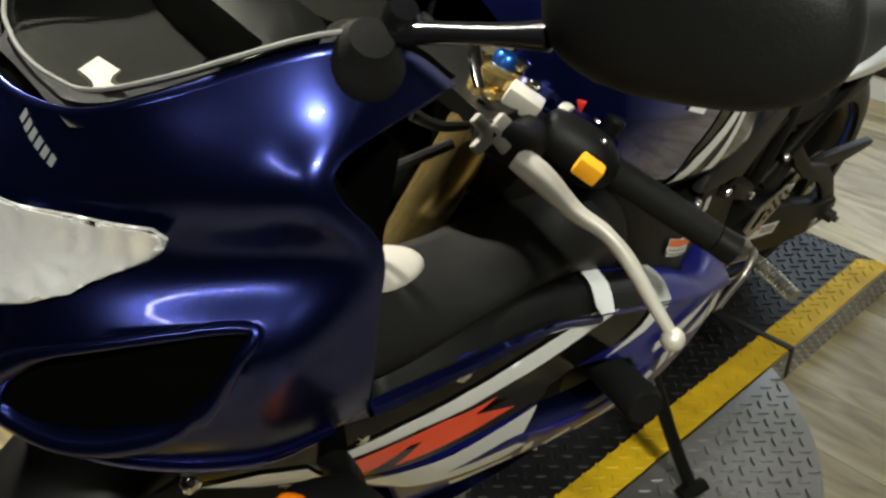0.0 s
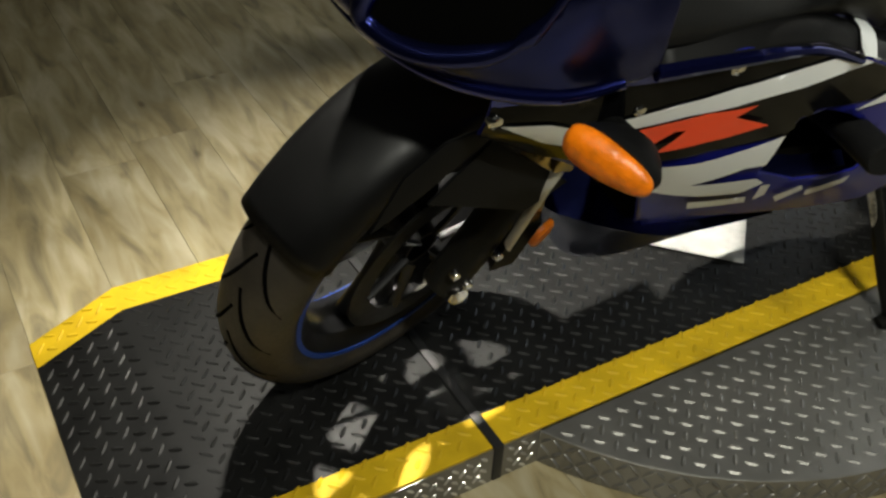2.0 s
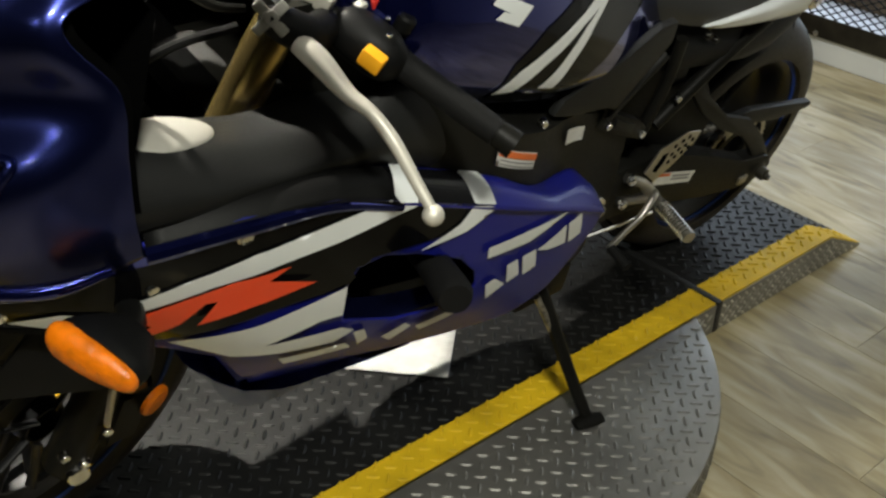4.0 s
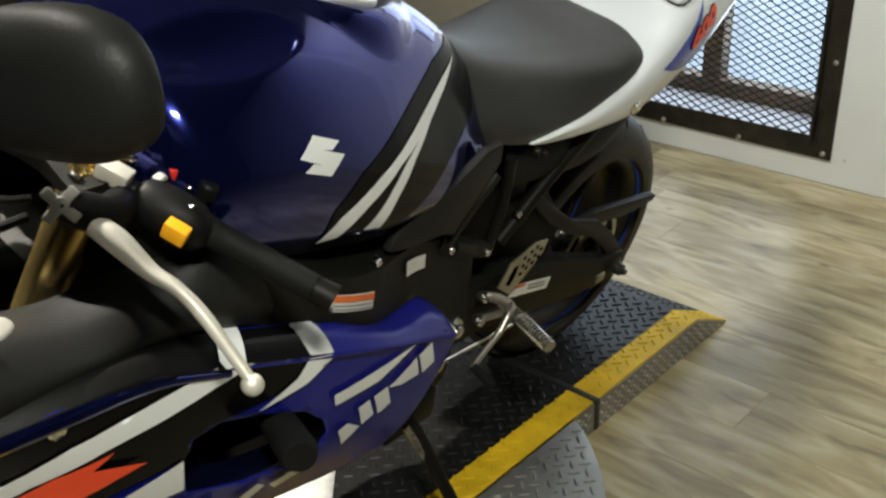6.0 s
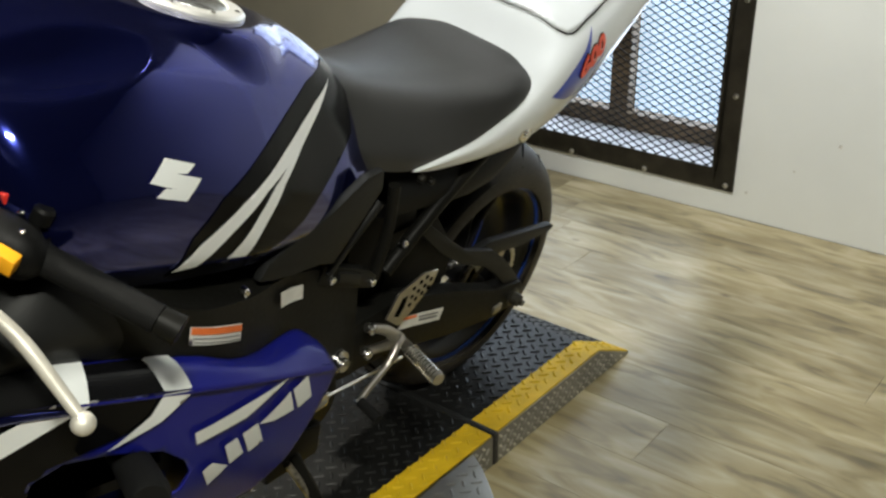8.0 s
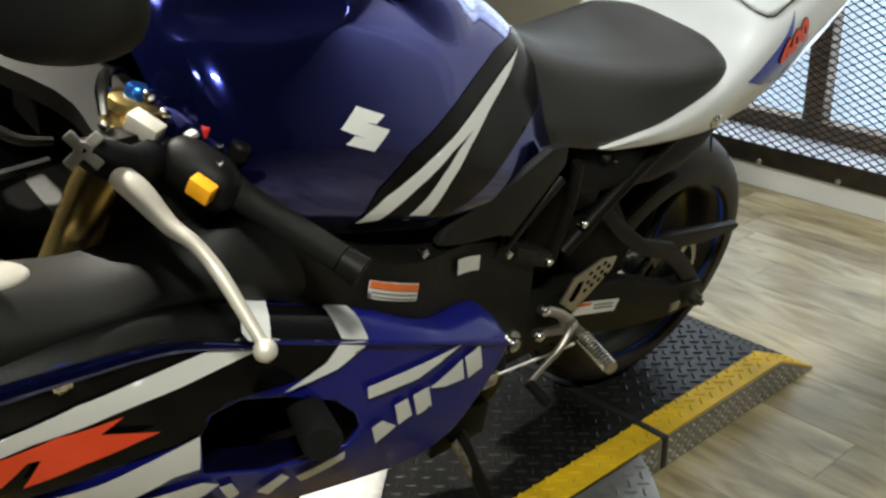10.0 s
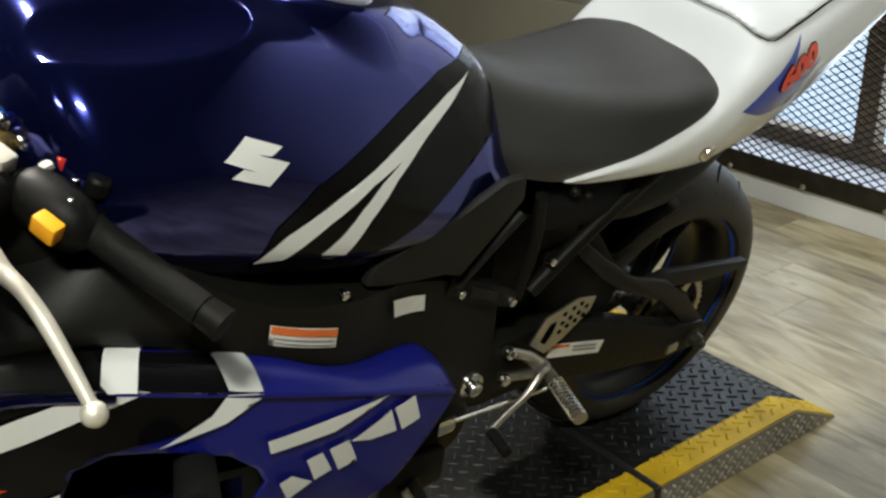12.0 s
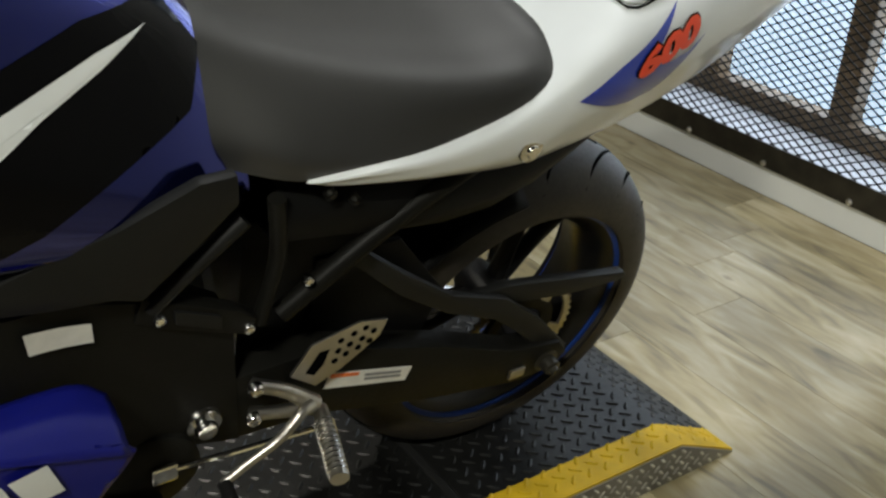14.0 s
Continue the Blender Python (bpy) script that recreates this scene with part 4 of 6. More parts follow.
# subframe struts
part("subframe_strut", tube_bm([(-0.646, -0.146, 0.668), (-0.60, -0.146, 0.713), (-0.545, -0.146, 0.762)], 0.010, 10, 4), M_GREYPLASTIC, bike, "black subframe strut")
part("subframe_strut", tube_bm([(-0.515, -0.138, 0.595), (-0.50, -0.14, 0.69), (-0.51, -0.145, 0.78)], 0.010, 10, 4), M_FRAMEPAINT, bike, "black subframe strut")
part("subframe_strut", tube_bm([(-0.49, -0.14, 0.60), (-0.36, -0.14, 0.70), (-0.24, -0.135, 0.765)], 0.013, 10, 4), M_FRAMEPAINT, bike, "black subframe strut")
plate("bracket", [(-0.664, 0.655), (-0.655, 0.688), (-0.545, 0.632), (-0.522, 0.612), (-0.530, 0.588), (-0.640, 0.640)], -0.150, -0.128, M_FRAMEPAINT, "black cast bracket")
plate("bracket_inset", [(-0.622, 0.664), (-0.568, 0.637), (-0.567, 0.616), (-0.620, 0.643)], -0.155, -0.149, M_GREYPLASTIC, "grey inset plate", 0.002)
plate("tank_side_fill", [(-0.62, 0.83), (-0.54, 0.86), (-0.50, 0.80), (-0.54, 0.74), (-0.60, 0.74)], -0.088, 0.088, M_PLASTIC, "black plastic infill under the seat")


def bolt(at, r=0.009, mat=M_CHROME, h=0.007, name="bolt"):
    ob = part(name, moved(lathe_bm([(0, -h), (r * 0.45, -h), (r * 0.5, -h * 0.6), (r * 0.8, -h * 0.9), (r, -h * 0.5), (r, 0.004)], 14), Matrix.Translation(at)), mat, bike)
    return ob


bolt((-0.637, -0.150, 0.655), 0.0075)
bolt((-0.534, -0.150, 0.604), 0.0075)
bolt((-0.450, -0.150, 0.775), 0.007, M_DISC)
bolt((-0.415, -0.145, 0.755), 0.006, M_DISC)
bolt((-0.87, -0.206, 0.775), 0.007)
bolt((-0.465, -0.150, 0.655), 0.007)
# swingarm pivot
part("pivot_nut", moved(lathe_bm([(0, -0.020), (0.012, -0.020), (0.014, -0.016), (0.014, -0.008), (0.022, -0.008), (0.024, -0.004), (0.024, 0.01)], 20), Matrix.Translation((-0.582, -0.142, 0.452))), M_CHROME, bike, "steel pivot nut")
SW = [(-0.56, 0.50), (-0.42, 0.505), (-0.22, 0.430), (-0.08, 0.365), (0.02, 0.345), (0.045, 0.315), (0.02, 0.282), (-0.06, 0.280), (-0.22, 0.315), (-0.42, 0.375), (-0.56, 0.385)]
plate("swingarm", SW, -0.135, -0.095, M_FRAMEPAINT, "black painted swingarm", 0.008)
plate("swingarm", SW, 0.165, 0.205, M_FRAMEPAINT, "black painted swingarm", 0.008)
part("swingarm_bridge", tube_bm([(-0.44, -0.11, 0.44), (-0.44, 0.18, 0.44)], 0.05, 14, 2), M_FRAMEPAINT, bike, "black swingarm cross tube")
part("axle_nut", moved(lathe_bm([(0, -0.036), (0.007, -0.036), (0.008, -0.028), (0.014, -0.026), (0.015, -0.018), (0.015, -0.010), (0.022, -0.008), (0.022, 0.01)], 18), Matrix.Translation((0.0, -0.128, 0.310))), M_ENGINE, bike, "dark axle nut and spool")
part("chain_adjuster", box_bm((-0.075, -0.140, 0.298), (-0.045, -0.131, 0.318), 0.003), M_ALU, bike, "aluminium chain adjuster")
part("linkage_block", box_bm((-0.52, -0.085, 0.30), (-0.335, 0.15, 0.70), 0.03), M_PLASTIC, bike, "black shock absorber and linkage")
# chain: links along the lower and upper runs
def chain_run(a, b, n):
    bm = bmesh.new()
    for i in range(n):
        t = (i + 0.5) / n
        p = Vector(a).lerp(Vector(b), t)
        join(bm, moved(box_bm((-0.0075, -0.008 if i % 2 else -0.005, -0.006), (0.0075, 0.008 if i % 2 else 0.005, 0.006), 0.003, 1), Matrix.Translation(p) @ Matrix.Rotation(-math.atan2(b[2] - a[2], b[0] - a[0]), 4, "Y")))
    return bm


chain = part("chain", chain_run((-0.56, -0.06, 0.37), (0.01, -0.06, 0.215), 40), M_CHAIN, bike, "oiled steel drive chain")
part("upper_run", chain_run((-0.56, -0.06, 0.47), (0.01, -0.06, 0.402), 40), M_CHAIN, chain, "")
# hugger
plate("hugger_inner", [(-0.42, 0.62), (-0.30, 0.62), (-0.21, 0.50), (-0.24, 0.41), (-0.42, 0.44)], -0.092, -0.084, M_PLASTIC, "black inner chain guard", 0.002)
plate("hugger", [(-0.378, 0.652), (-0.300, 0.585), (-0.220, 0.522), (-0.117, 0.480), (-0.040, 0.415), (0.048, 0.318), (0.030, 0.296), (-0.020, 0.335), (-0.078, 0.398), (-0.130, 0.442), (-0.225, 0.490), (-0.310, 0.553), (-0.390, 0.632)], -0.127, -0.113, M_GREYPLASTIC, "dark plastic chain guard arm", 0.004)
bm = prism_bm([(-0.190, 0.486), (-0.110, 0.490), (0.023, 0.462), (0.138, 0.438), (0.150, 0.428), (0.135, 0.420), (0.020, 0.426), (-0.060, 0.442), (-0.160, 0.462)], -0.112, -0.094, "y", 0.005)
part("hugger_fin", bm, M_GREYPLASTIC, bike, "dark plastic fin")
bm = bmesh.new()
rows = []
for k in range(9):
    a = radians(102 + k * 9)
    r = R_REAR + 0.016
    rows.append([(r * math.cos(a) * 1.0, 0.04 + y, 0.3075 + (r - (abs(y) / 0.11) ** 2 * 0.035) * math.sin(a)) for y in (-0.11, -0.08, -0.04, 0, 0.04, 0.08, 0.11)])
solid(part("rear_mudguard", loft_bm(rows, 2, 2), M_SEMIGLOSS, bike, "black plastic rear hugger mudguard"), 0.004)
# engine and gearbox bulk behind the fairing
part("engine_block", loft_bm([[(x, y * w, z) for y, z in ((-1, 0.37), (-1, 0.62), (1, 0.62), (1, 0.37))] for x, w in ((-1.05, 0.12), (-0.95, 0.17), (-0.75, 0.16), (-0.66, 0.12))], 2, 1, True, True), M_FRAMEPAINT, bike, "black engine block")
part("sprocket_cover", moved(lathe_bm([(0, -0.02), (0.055, -0.02), (0.066, -0.012), (0.068, 0.02)], 28), Matrix.Translation((-0.655, -0.145, 0.40))), M_FRAMEPAINT, bike, "black sprocket cover")
part("radiator", box_bm((-1.30, -0.17, 0.46), (-1.25, 0.17, 0.84), 0.01), M_SHADEBLACK, bike, "black radiator")
part("airbox_front", box_bm((-1.30, -0.12, 0.66), (-0.66, 0.12, 0.84), 0.04), M_FRAMEPAINT, bike, "black airbox")

# ---- labels on frame and swingarm ----
decal("warning_label", [(-0.985, 0.797), (-0.887, 0.742), (-0.892, 0.718), (-0.989, 0.773)], BT, M_LABEL, bike, "white warning label with an orange header", sub=1, step=0.01, lift=0.003)
decal("label_header", [(-0.984, 0.796), (-0.888, 0.741), (-0.890, 0.732), (-0.986, 0.787)], BT, M_ORANGEBAR, bike, "orange header bar", sub=1, step=0.01, lift=0.0042)
for i in range(2):
    z = 0.780 - 0.006 * i
    decal("print_bar", [(-0.982, z), (-0.895, z - 0.050), (-0.895, z - 0.052), (-0.982, z - 0.002)], BT, M_GREYBAR, bike, "", sub=1, step=0.01, lift=0.0042)
decal("data_label", [(-0.779, 0.713), (-0.710, 0.684), (-0.709, 0.658), (-0.776, 0.685)], BT, M_LABEL, bike, "white data label", sub=1, step=0.01, lift=0.006)
sl = part("chain_label", prism_bm([(-0.405, 0.455), (-0.272, 0.413), (-0.280, 0.388), (-0.412, 0.428)], -0.1365, -0.1352, "y"), M_LABEL, bike, "white and yellow chain warning label", False)
part("label_header", prism_bm([(-0.403, 0.453), (-0.360, 0.4395), (-0.361, 0.434), (-0.405, 0.447)], -0.1375, -0.1366, "y"), M_ORANGEBAR, sl, "orange bar", False)
for i in range(2):
    part("print_bar", prism_bm([(-0.350, 0.432 - i * 0.008), (-0.290, 0.413 - i * 0.008), (-0.291, 0.409 - i * 0.008), (-0.351, 0.428 - i * 0.008)], -0.1375, -0.1366, "y"), M_GREYBAR, sl, "", False)

# ---- foot controls ----
hg = part("heel_guard", prism_bm([(-0.472, 0.491), (-0.447, 0.536), (-0.381, 0.554), (-0.340, 0.544), (-0.348, 0.518), (-0.398, 0.477), (-0.434, 0.458)], -0.150, -0.146, "y", 0.001), M_ALU, bike, "drilled aluminium heel guard")
# Near-black discs and a slot piece on the uncut guard stand for shaded holes.
for x, z in ((-0.372, 0.541), (-0.359, 0.531), (-0.388, 0.537), (-0.375, 0.523), (-0.363, 0.514), (-0.406, 0.531), (-0.392, 0.519), (-0.379, 0.508), (-0.408, 0.513), (-0.396, 0.503), (-0.411, 0.496)):
    ob = part("drill_hole", disc_bm(0.0046, 0.0016, 12, "y", 0.0003), M_SHADEBLACK, hg)
    ob.location = (x, -0.1508, z)
part("slot_shade", prism_bm([(-0.451, 0.489), (-0.435, 0.521), (-0.421, 0.521), (-0.427, 0.497), (-0.439, 0.481)], -0.1508, -0.1495, "y"), M_SHADEBLACK, hg)
part("footrest_bracket", tube_bm([(-0.523, -0.150, 0.500), (-0.48, -0.158, 0.478), (-0.44, -0.16, 0.438)], [0.009, 0.010, 0.014], 10, 4), M_ALU, bike, "aluminium footrest bracket")
part("footrest_bracket", tube_bm([(-0.523, -0.150, 0.445), (-0.48, -0.158, 0.440), (-0.44, -0.16, 0.434)], [0.009, 0.009, 0.013], 10, 4), M_ALU, bike, "aluminium footrest bracket")
bolt((-0.523, -0.160, 0.503), 0.010)
bolt((-0.523, -0.160, 0.447), 0.010)
peg = part("foot_peg", tube_bm([(-0.432, -0.165, 0.430), (-0.447, -0.225, 0.433), (-0.461, -0.276, 0.434)], [0.010, 0.0125, 0.0125], 14, 3), M_ALU, bike, "knurled aluminium foot peg")
for i in range(11):
    t = 0.12 + i * 0.08
    p = Vector((-0.436, -0.18, 0.431)).lerp(Vector((-0.461, -0.274, 0.434)), t)
    ob = part("peg_ridge", lathe_bm([(0.0118, -0.0015), (0.0142, -0.0008), (0.0142, 0.0008), (0.0118, 0.0015)], 14, closed=True), M_CHROME, peg)
    ob.location = p
    ob.rotation_euler = (0, 0, radians(-14))
part("gear_lever", tube_bm([(-0.452, -0.172, 0.452), (-0.468, -0.182, 0.458), (-0.490, -0.190, 0.443), (-0.508, -0.193, 0.430), (-0.546, -0.197, 0.413), (-0.579, -0.202, 0.398)], [0.010, 0.0075, 0.0068, 0.0065, 0.006, 0.006], 10, 4), M_ALU, bike, "aluminium gear lever")
part("lever_rubber", tube_bm([(-0.576, -0.203, 0.398), (-0.580, -0.250, 0.394)], 0.0095, 12, 2), M_RUBBER, bike, "black rubber toe piece")
part("gear_linkage", tube_bm([(-0.435, -0.172, 0.400), (-0.55, -0.170, 0.408), (-0.625, -0.170, 0.416)], 0.004, 8, 2), M_CHROME, bike, "thin gear linkage rod")
part("linkage_arm", box_bm((-0.655, -0.172, 0.395), (-0.622, -0.162, 0.425), 0.004), M_CHROME, bike, "steel linkage arm")

# ---- side stand ----
st = part("side_stand", tube_bm([(-0.70, -0.17, 0.33), (-0.685, -0.21, 0.27), (-0.66, -0.27, 0.17), (-0.645, -0.325, 0.098)], [0.014, 0.013, 0.012, 0.012], 12, 4), M_FRAMEPAINT, bike, "black side stand, folded down")
part("stand_foot", tube_bm([(-0.675, -0.330, 0.091), (-0.645, -0.335, 0.090), (-0.615, -0.345, 0.092)], [0.013, 0.017, 0.012], 12, 3, flat=0.40), M_FRAMEPAINT, st, "flat stand foot")
part("stand_spring", tube_bm([(-0.72, -0.185, 0.33), (-0.67, -0.235, 0.215)], 0.007, 8, 2), M_CHAIN, st, "steel return spring")
plate("stand_bracket", [(-0.76, 0.30), (-0.64, 0.30), (-0.64, 0.37), (-0.76, 0.40)], -0.18, -0.15, M_FRAMEPAINT, "black stand bracket", 0.006)
# Added black sheet: keeps the far-side gap dark and hides the floor behind.
solid(part("inner_panel", loft_bm([[(-1.50, 0.205, 1.06), (-1.48, 0.215, 0.92), (-1.46, 0.21, 0.78)], [(-1.30, 0.205, 1.00), (-1.30, 0.215, 0.90), (-1.30, 0.21, 0.78)], [(-1.10, 0.195, 0.90), (-1.08, 0.205, 0.84), (-1.06, 0.20, 0.74)]], 4, 4), M_PLASTIC, bike, "added black sheet closing the dark gap on the far side"), 0.003)
part("belly_pan_right", loft_bm([[(-1.3, 0.17, 0.50), (-1.3, 0.22, 0.66), (-1.3, 0.22, 0.85)], [(-1.0, 0.165, 0.44), (-1.0, 0.225, 0.60), (-1.0, 0.22, 0.75)], [(-0.68, 0.14, 0.40), (-0.66, 0.18, 0.48), (-0.66, 0.18, 0.55)]], 4, 4), M_BLUESHADE, bike, "right fairing in the shaded blue")

# ---- side fairing ----
SIDE = [
    [(-1.62, -0.165, 0.815), (-1.615, -0.160, 0.765), (-1.605, -0.150, 0.72), (-1.59, -0.135, 0.685)],
    [(-1.50, -0.232, 0.850), (-1.49, -0.226, 0.785), (-1.485, -0.205, 0.71), (-1.48, -0.170, 0.64)],
    [(-1.38, -0.262, 0.862), (-1.37, -0.262, 0.785), (-1.37, -0.245, 0.68), (-1.37, -0.200, 0.56)],
    [(-1.29, -0.270, 0.862), (-1.29, -0.272, 0.765), (-1.29, -0.255, 0.63), (-1.30, -0.200, 0.48)],
    [(-1.17, -0.277, 0.825), (-1.17, -0.281, 0.73), (-1.17, -0.271, 0.61), (-1.17, -0.220, 0.465)],
    [(-1.02, -0.280, 0.757), (-1.02, -0.284, 0.68), (-1.02, -0.276, 0.56), (-1.02, -0.232, 0.435)],
    [(-0.85, -0.262, 0.668), (-0.85, -0.266, 0.61), (-0.85, -0.259, 0.51), (-0.85, -0.235, 0.39)],
    [(-0.73, -0.240, 0.595), (-0.73, -0.243, 0.54), (-0.73, -0.238, 0.455), (-0.73, -0.220, 0.34)],
    [(-0.64, -0.222, 0.545), (-0.64, -0.224, 0.50), (-0.64, -0.222, 0.44), (-0.64, -0.205, 0.38)],
]
bm0 = loft_bm(SIDE, 6, 6)
tmp = part("tmp", bm0, None)
ST = tree_of(tmp)
bpy.data.objects.remove(tmp)
PANEL = [(-1.600, 0.800), (-1.48, 0.848), (-1.36, 0.859), (-1.26, 0.853), (-1.17, 0.820), (-1.02, 0.752), (-0.86, 0.668), (-0.705, 0.580), (-0.690, 0.562), (-0.701, 0.548), (-0.723, 0.525), (-0.753, 0.492), (-0.792, 0.446), (-0.862, 0.418), (-1.02, 0.452), (-1.169, 0.484), (-1.318, 0.492), (-1.365, 0.595), (-1.412, 0.622), (-1.50, 0.660), (-1.585, 0.700)]
HOLE = [(-1.227, 0.697), (-1.215, 0.728), (-1.18, 0.735), (-1.13, 0.715), (-1.094, 0.695), (-1.054, 0.672), (-1.018, 0.63), (-1.008, 0.600), (-1.022, 0.575), (-1.072, 0.580), (-1.138, 0.589), (-1.219, 0.629)]
side = solid(part("side_fairing", drape_bm(PANEL, ST, 0.011, 0.0, [HOLE], sub=1), M_BLUELIT, bike, "blue side fairing with black and white graphics"), 0.003)
FT = tree_of(side)
decal("black_graphic", [(-1.5995, 0.799), (-1.48, 0.8465), (-1.36, 0.853), (-1.26, 0.848), (-1.17, 0.815), (-1.02, 0.747), (-1.10, 0.735), (-1.20, 0.742), (-1.229, 0.706), (-1.33, 0.700), (-1.424, 0.664), (-1.50, 0.662), (-1.584, 0.702)], FT, M_BLACKDECAL, side, "gloss black graphic", sub=1, lift=0.0030)
decal("white_stripe", [(-1.482, 0.755), (-1.42, 0.786), (-1.352, 0.809), (-1.253, 0.820), (-1.176, 0.826), (-1.136, 0.803), (-1.187, 0.798), (-1.252, 0.789), (-1.32, 0.783), (-1.392, 0.770), (-1.455, 0.745), (-1.474, 0.728)], FT, M_WHITEDECAL, side, "white stripe", sub=1, lift=0.0055)
decal("white_stripe", [(-1.424, 0.661), (-1.333, 0.679), (-1.230, 0.708), (-1.227, 0.652), (-1.256, 0.652), (-1.317, 0.624), (-1.222, 0.622), (-1.200, 0.606), (-1.222, 0.584), (-1.282, 0.590), (-1.352, 0.605)], FT, M_WHITEDECAL, side, "white stripe", sub=1, lift=0.0055)
decal("white_stripe", [(-1.575, 0.735), (-1.53, 0.748), (-1.49, 0.742), (-1.47, 0.712), (-1.45, 0.700), (-1.52, 0.708)], FT, M_WHITEDECAL, side, "white stripe", sub=1, lift=0.0055)
decal("white_stripe", [(-1.056, 0.765), (-1.022, 0.751), (-1.012, 0.744), (-1.060, 0.728), (-1.132, 0.726), (-1.075, 0.745)], FT, M_WHITEDECAL, side, "white stripe", sub=1, lift=0.0055)
decal("white_stripe", [(-0.832, 0.645), (-0.926, 0.662), (-1.010, 0.675), (-1.006, 0.653), (-0.918, 0.637)], FT, M_WHITEDECAL, side, "white stripe", sub=1, lift=0.0055)
decal("red_graphic", [(-1.470, 0.735), (-1.42, 0.760), (-1.37, 0.776), (-1.31, 0.779), (-1.333, 0.764), (-1.274, 0.739), (-1.348, 0.726), (-1.402, 0.706), (-1.386, 0.748), (-1.398, 0.747), (-1.420, 0.713), (-1.450, 0.684), (-1.478, 0.688), (-1.446, 0.712)], FT, M_REDDECAL, side, "red angular graphic", sub=1, lift=0.0085)
for o in ([(-0.821, 0.617), (-0.784, 0.615), (-0.770, 0.568), (-0.803, 0.569)], [(-0.923, 0.610), (-0.893, 0.608), (-0.876, 0.560), (-0.905, 0.561)], [(-0.889, 0.603), (-0.827, 0.618), (-0.813, 0.574), (-0.858, 0.586)],
          [(-0.956, 0.612), (-0.933, 0.611), (-0.916, 0.569), (-0.941, 0.566)], [(-0.992, 0.593), (-0.975, 0.596), (-0.944, 0.566), (-0.977, 0.552)],
          [(-1.199, 0.598), (-1.184, 0.598), (-1.168, 0.563), (-1.178, 0.550)], [(-1.144, 0.551), (-1.118, 0.577), (-1.104, 0.561), (-1.124, 0.528)], [(-1.095, 0.556), (-1.030, 0.572), (-1.026, 0.553), (-1.082, 0.535)], [(-1.291, 0.574), (-1.200, 0.567), (-1.187, 0.546), (-1.279, 0.552)]):
    decal("marque_bar", o, FT, M_WHITEDECAL, side, "white slanted bar", sub=1, lift=0.0055, step=0.007)
decal("top_band", [(-1.5990, 0.798), (-1.48, 0.8470), (-1.36, 0.8580), (-1.26, 0.852), (-1.17, 0.819), (-1.02, 0.751), (-1.02, 0.745), (-1.17, 0.810), (-1.26, 0.840), (-1.36, 0.840), (-1.48, 0.820), (-1.595, 0.766)], FT, M_BLUE, side, "metallic blue rim", sub=1, lift=0.0048)
# flange on top of the side fairing and its blue rear shoulder
rows = []
for x, y, z, xi, yi, zi in ((-1.46, -0.244, 0.853, -1.45, -0.210, 0.855), (-1.36, -0.263, 0.862, -1.35, -0.220, 0.862), (-1.26, -0.271, 0.856, -1.25, -0.230, 0.858), (-1.17, -0.277, 0.822, -1.16, -0.235, 0.828), (-1.02, -0.280, 0.754, -1.00, -0.240, 0.758), (-0.93, -0.273, 0.708, -0.92, -0.243, 0.710), (-0.86, -0.264, 0.670, -0.845, -0.212, 0.660), (-0.76, -0.246, 0.612, -0.742, -0.178, 0.624), (-0.70, -0.234, 0.576, -0.705, -0.178, 0.596)):
    rows.append([(x, y - 0.006, z - 0.010), ((x + xi) / 2, (y + yi) / 2 - 0.004, (z + zi) / 2 + 0.004), (xi, yi, zi)])
flange = solid(part("fairing_flange", loft_bm(rows[:4], 5, 4), M_PLASTIC, side, "black plastic fairing flange"), 0.003)
part("flange_edge", tube_bm([(x, y, z + 0.002) for x, y, z in [r[2] for r in rows[1:4]]], 0.004, 8, 5), M_BLUE, side, "thin blue flange edge")
part("flange_edge", tube_bm([(x, y + 0.001, z - 0.004) for x, y, z in [r[0] for r in rows[:4]]], [0.010, 0.009, 0.007, 0.005], 8, 5), M_BLUE, side, "metallic blue outer flange edge")
shoulder = solid(part("fairing_shoulder", loft_bm(rows[3:], 5, 4), M_BLUELIT, side, "blue fairing shoulder"), 0.003)
FS = tree_of(shoulder, flange)
decal("white_stripe", [(-1.190, -0.290), (-1.155, -0.290), (-1.128, -0.236), (-1.162, -0.236)], FS, M_WHITEDECAL, side, "white stripe end", sub=1, view="z", step=0.008, lift=0.0058)
decal("white_stripe", [(-1.055, -0.290), (-1.016, -0.290), (-1.020, -0.238), (-1.060, -0.238)], FS, M_WHITEDECAL, side, "white stripe end", sub=1, view="z", step=0.008, lift=0.0058)
decal("black_graphic", [(-1.175, -0.29), (-1.045, -0.29), (-1.045, -0.234), (-1.175, -0.234)], FS, M_BLACKDECAL, side, "gloss black graphic", sub=1, view="z", lift=0.0045)
# inside the hole: blue duct floor, near-black sheet as shade, and the crash bobbin
part("duct_floor", loft_bm([[(-1.23, -0.262, 0.622), (-1.22, -0.232, 0.632)], [(-1.13, -0.268, 0.590), (-1.12, -0.240, 0.600)], [(-1.03, -0.268, 0.577), (-1.02, -0.246, 0.584)]], 3, 3), M_BLUESHADE, side, "inner duct lip in the shaded blue")
part("duct_shade", loft_bm([[(-1.25, -0.20, 0.60), (-1.25, -0.19, 0.76)], [(-0.99, -0.20, 0.54), (-0.99, -0.19, 0.72)]], 2, 2), M_SHADEBLACK, side, "near-black sheet for the shade inside the hole")
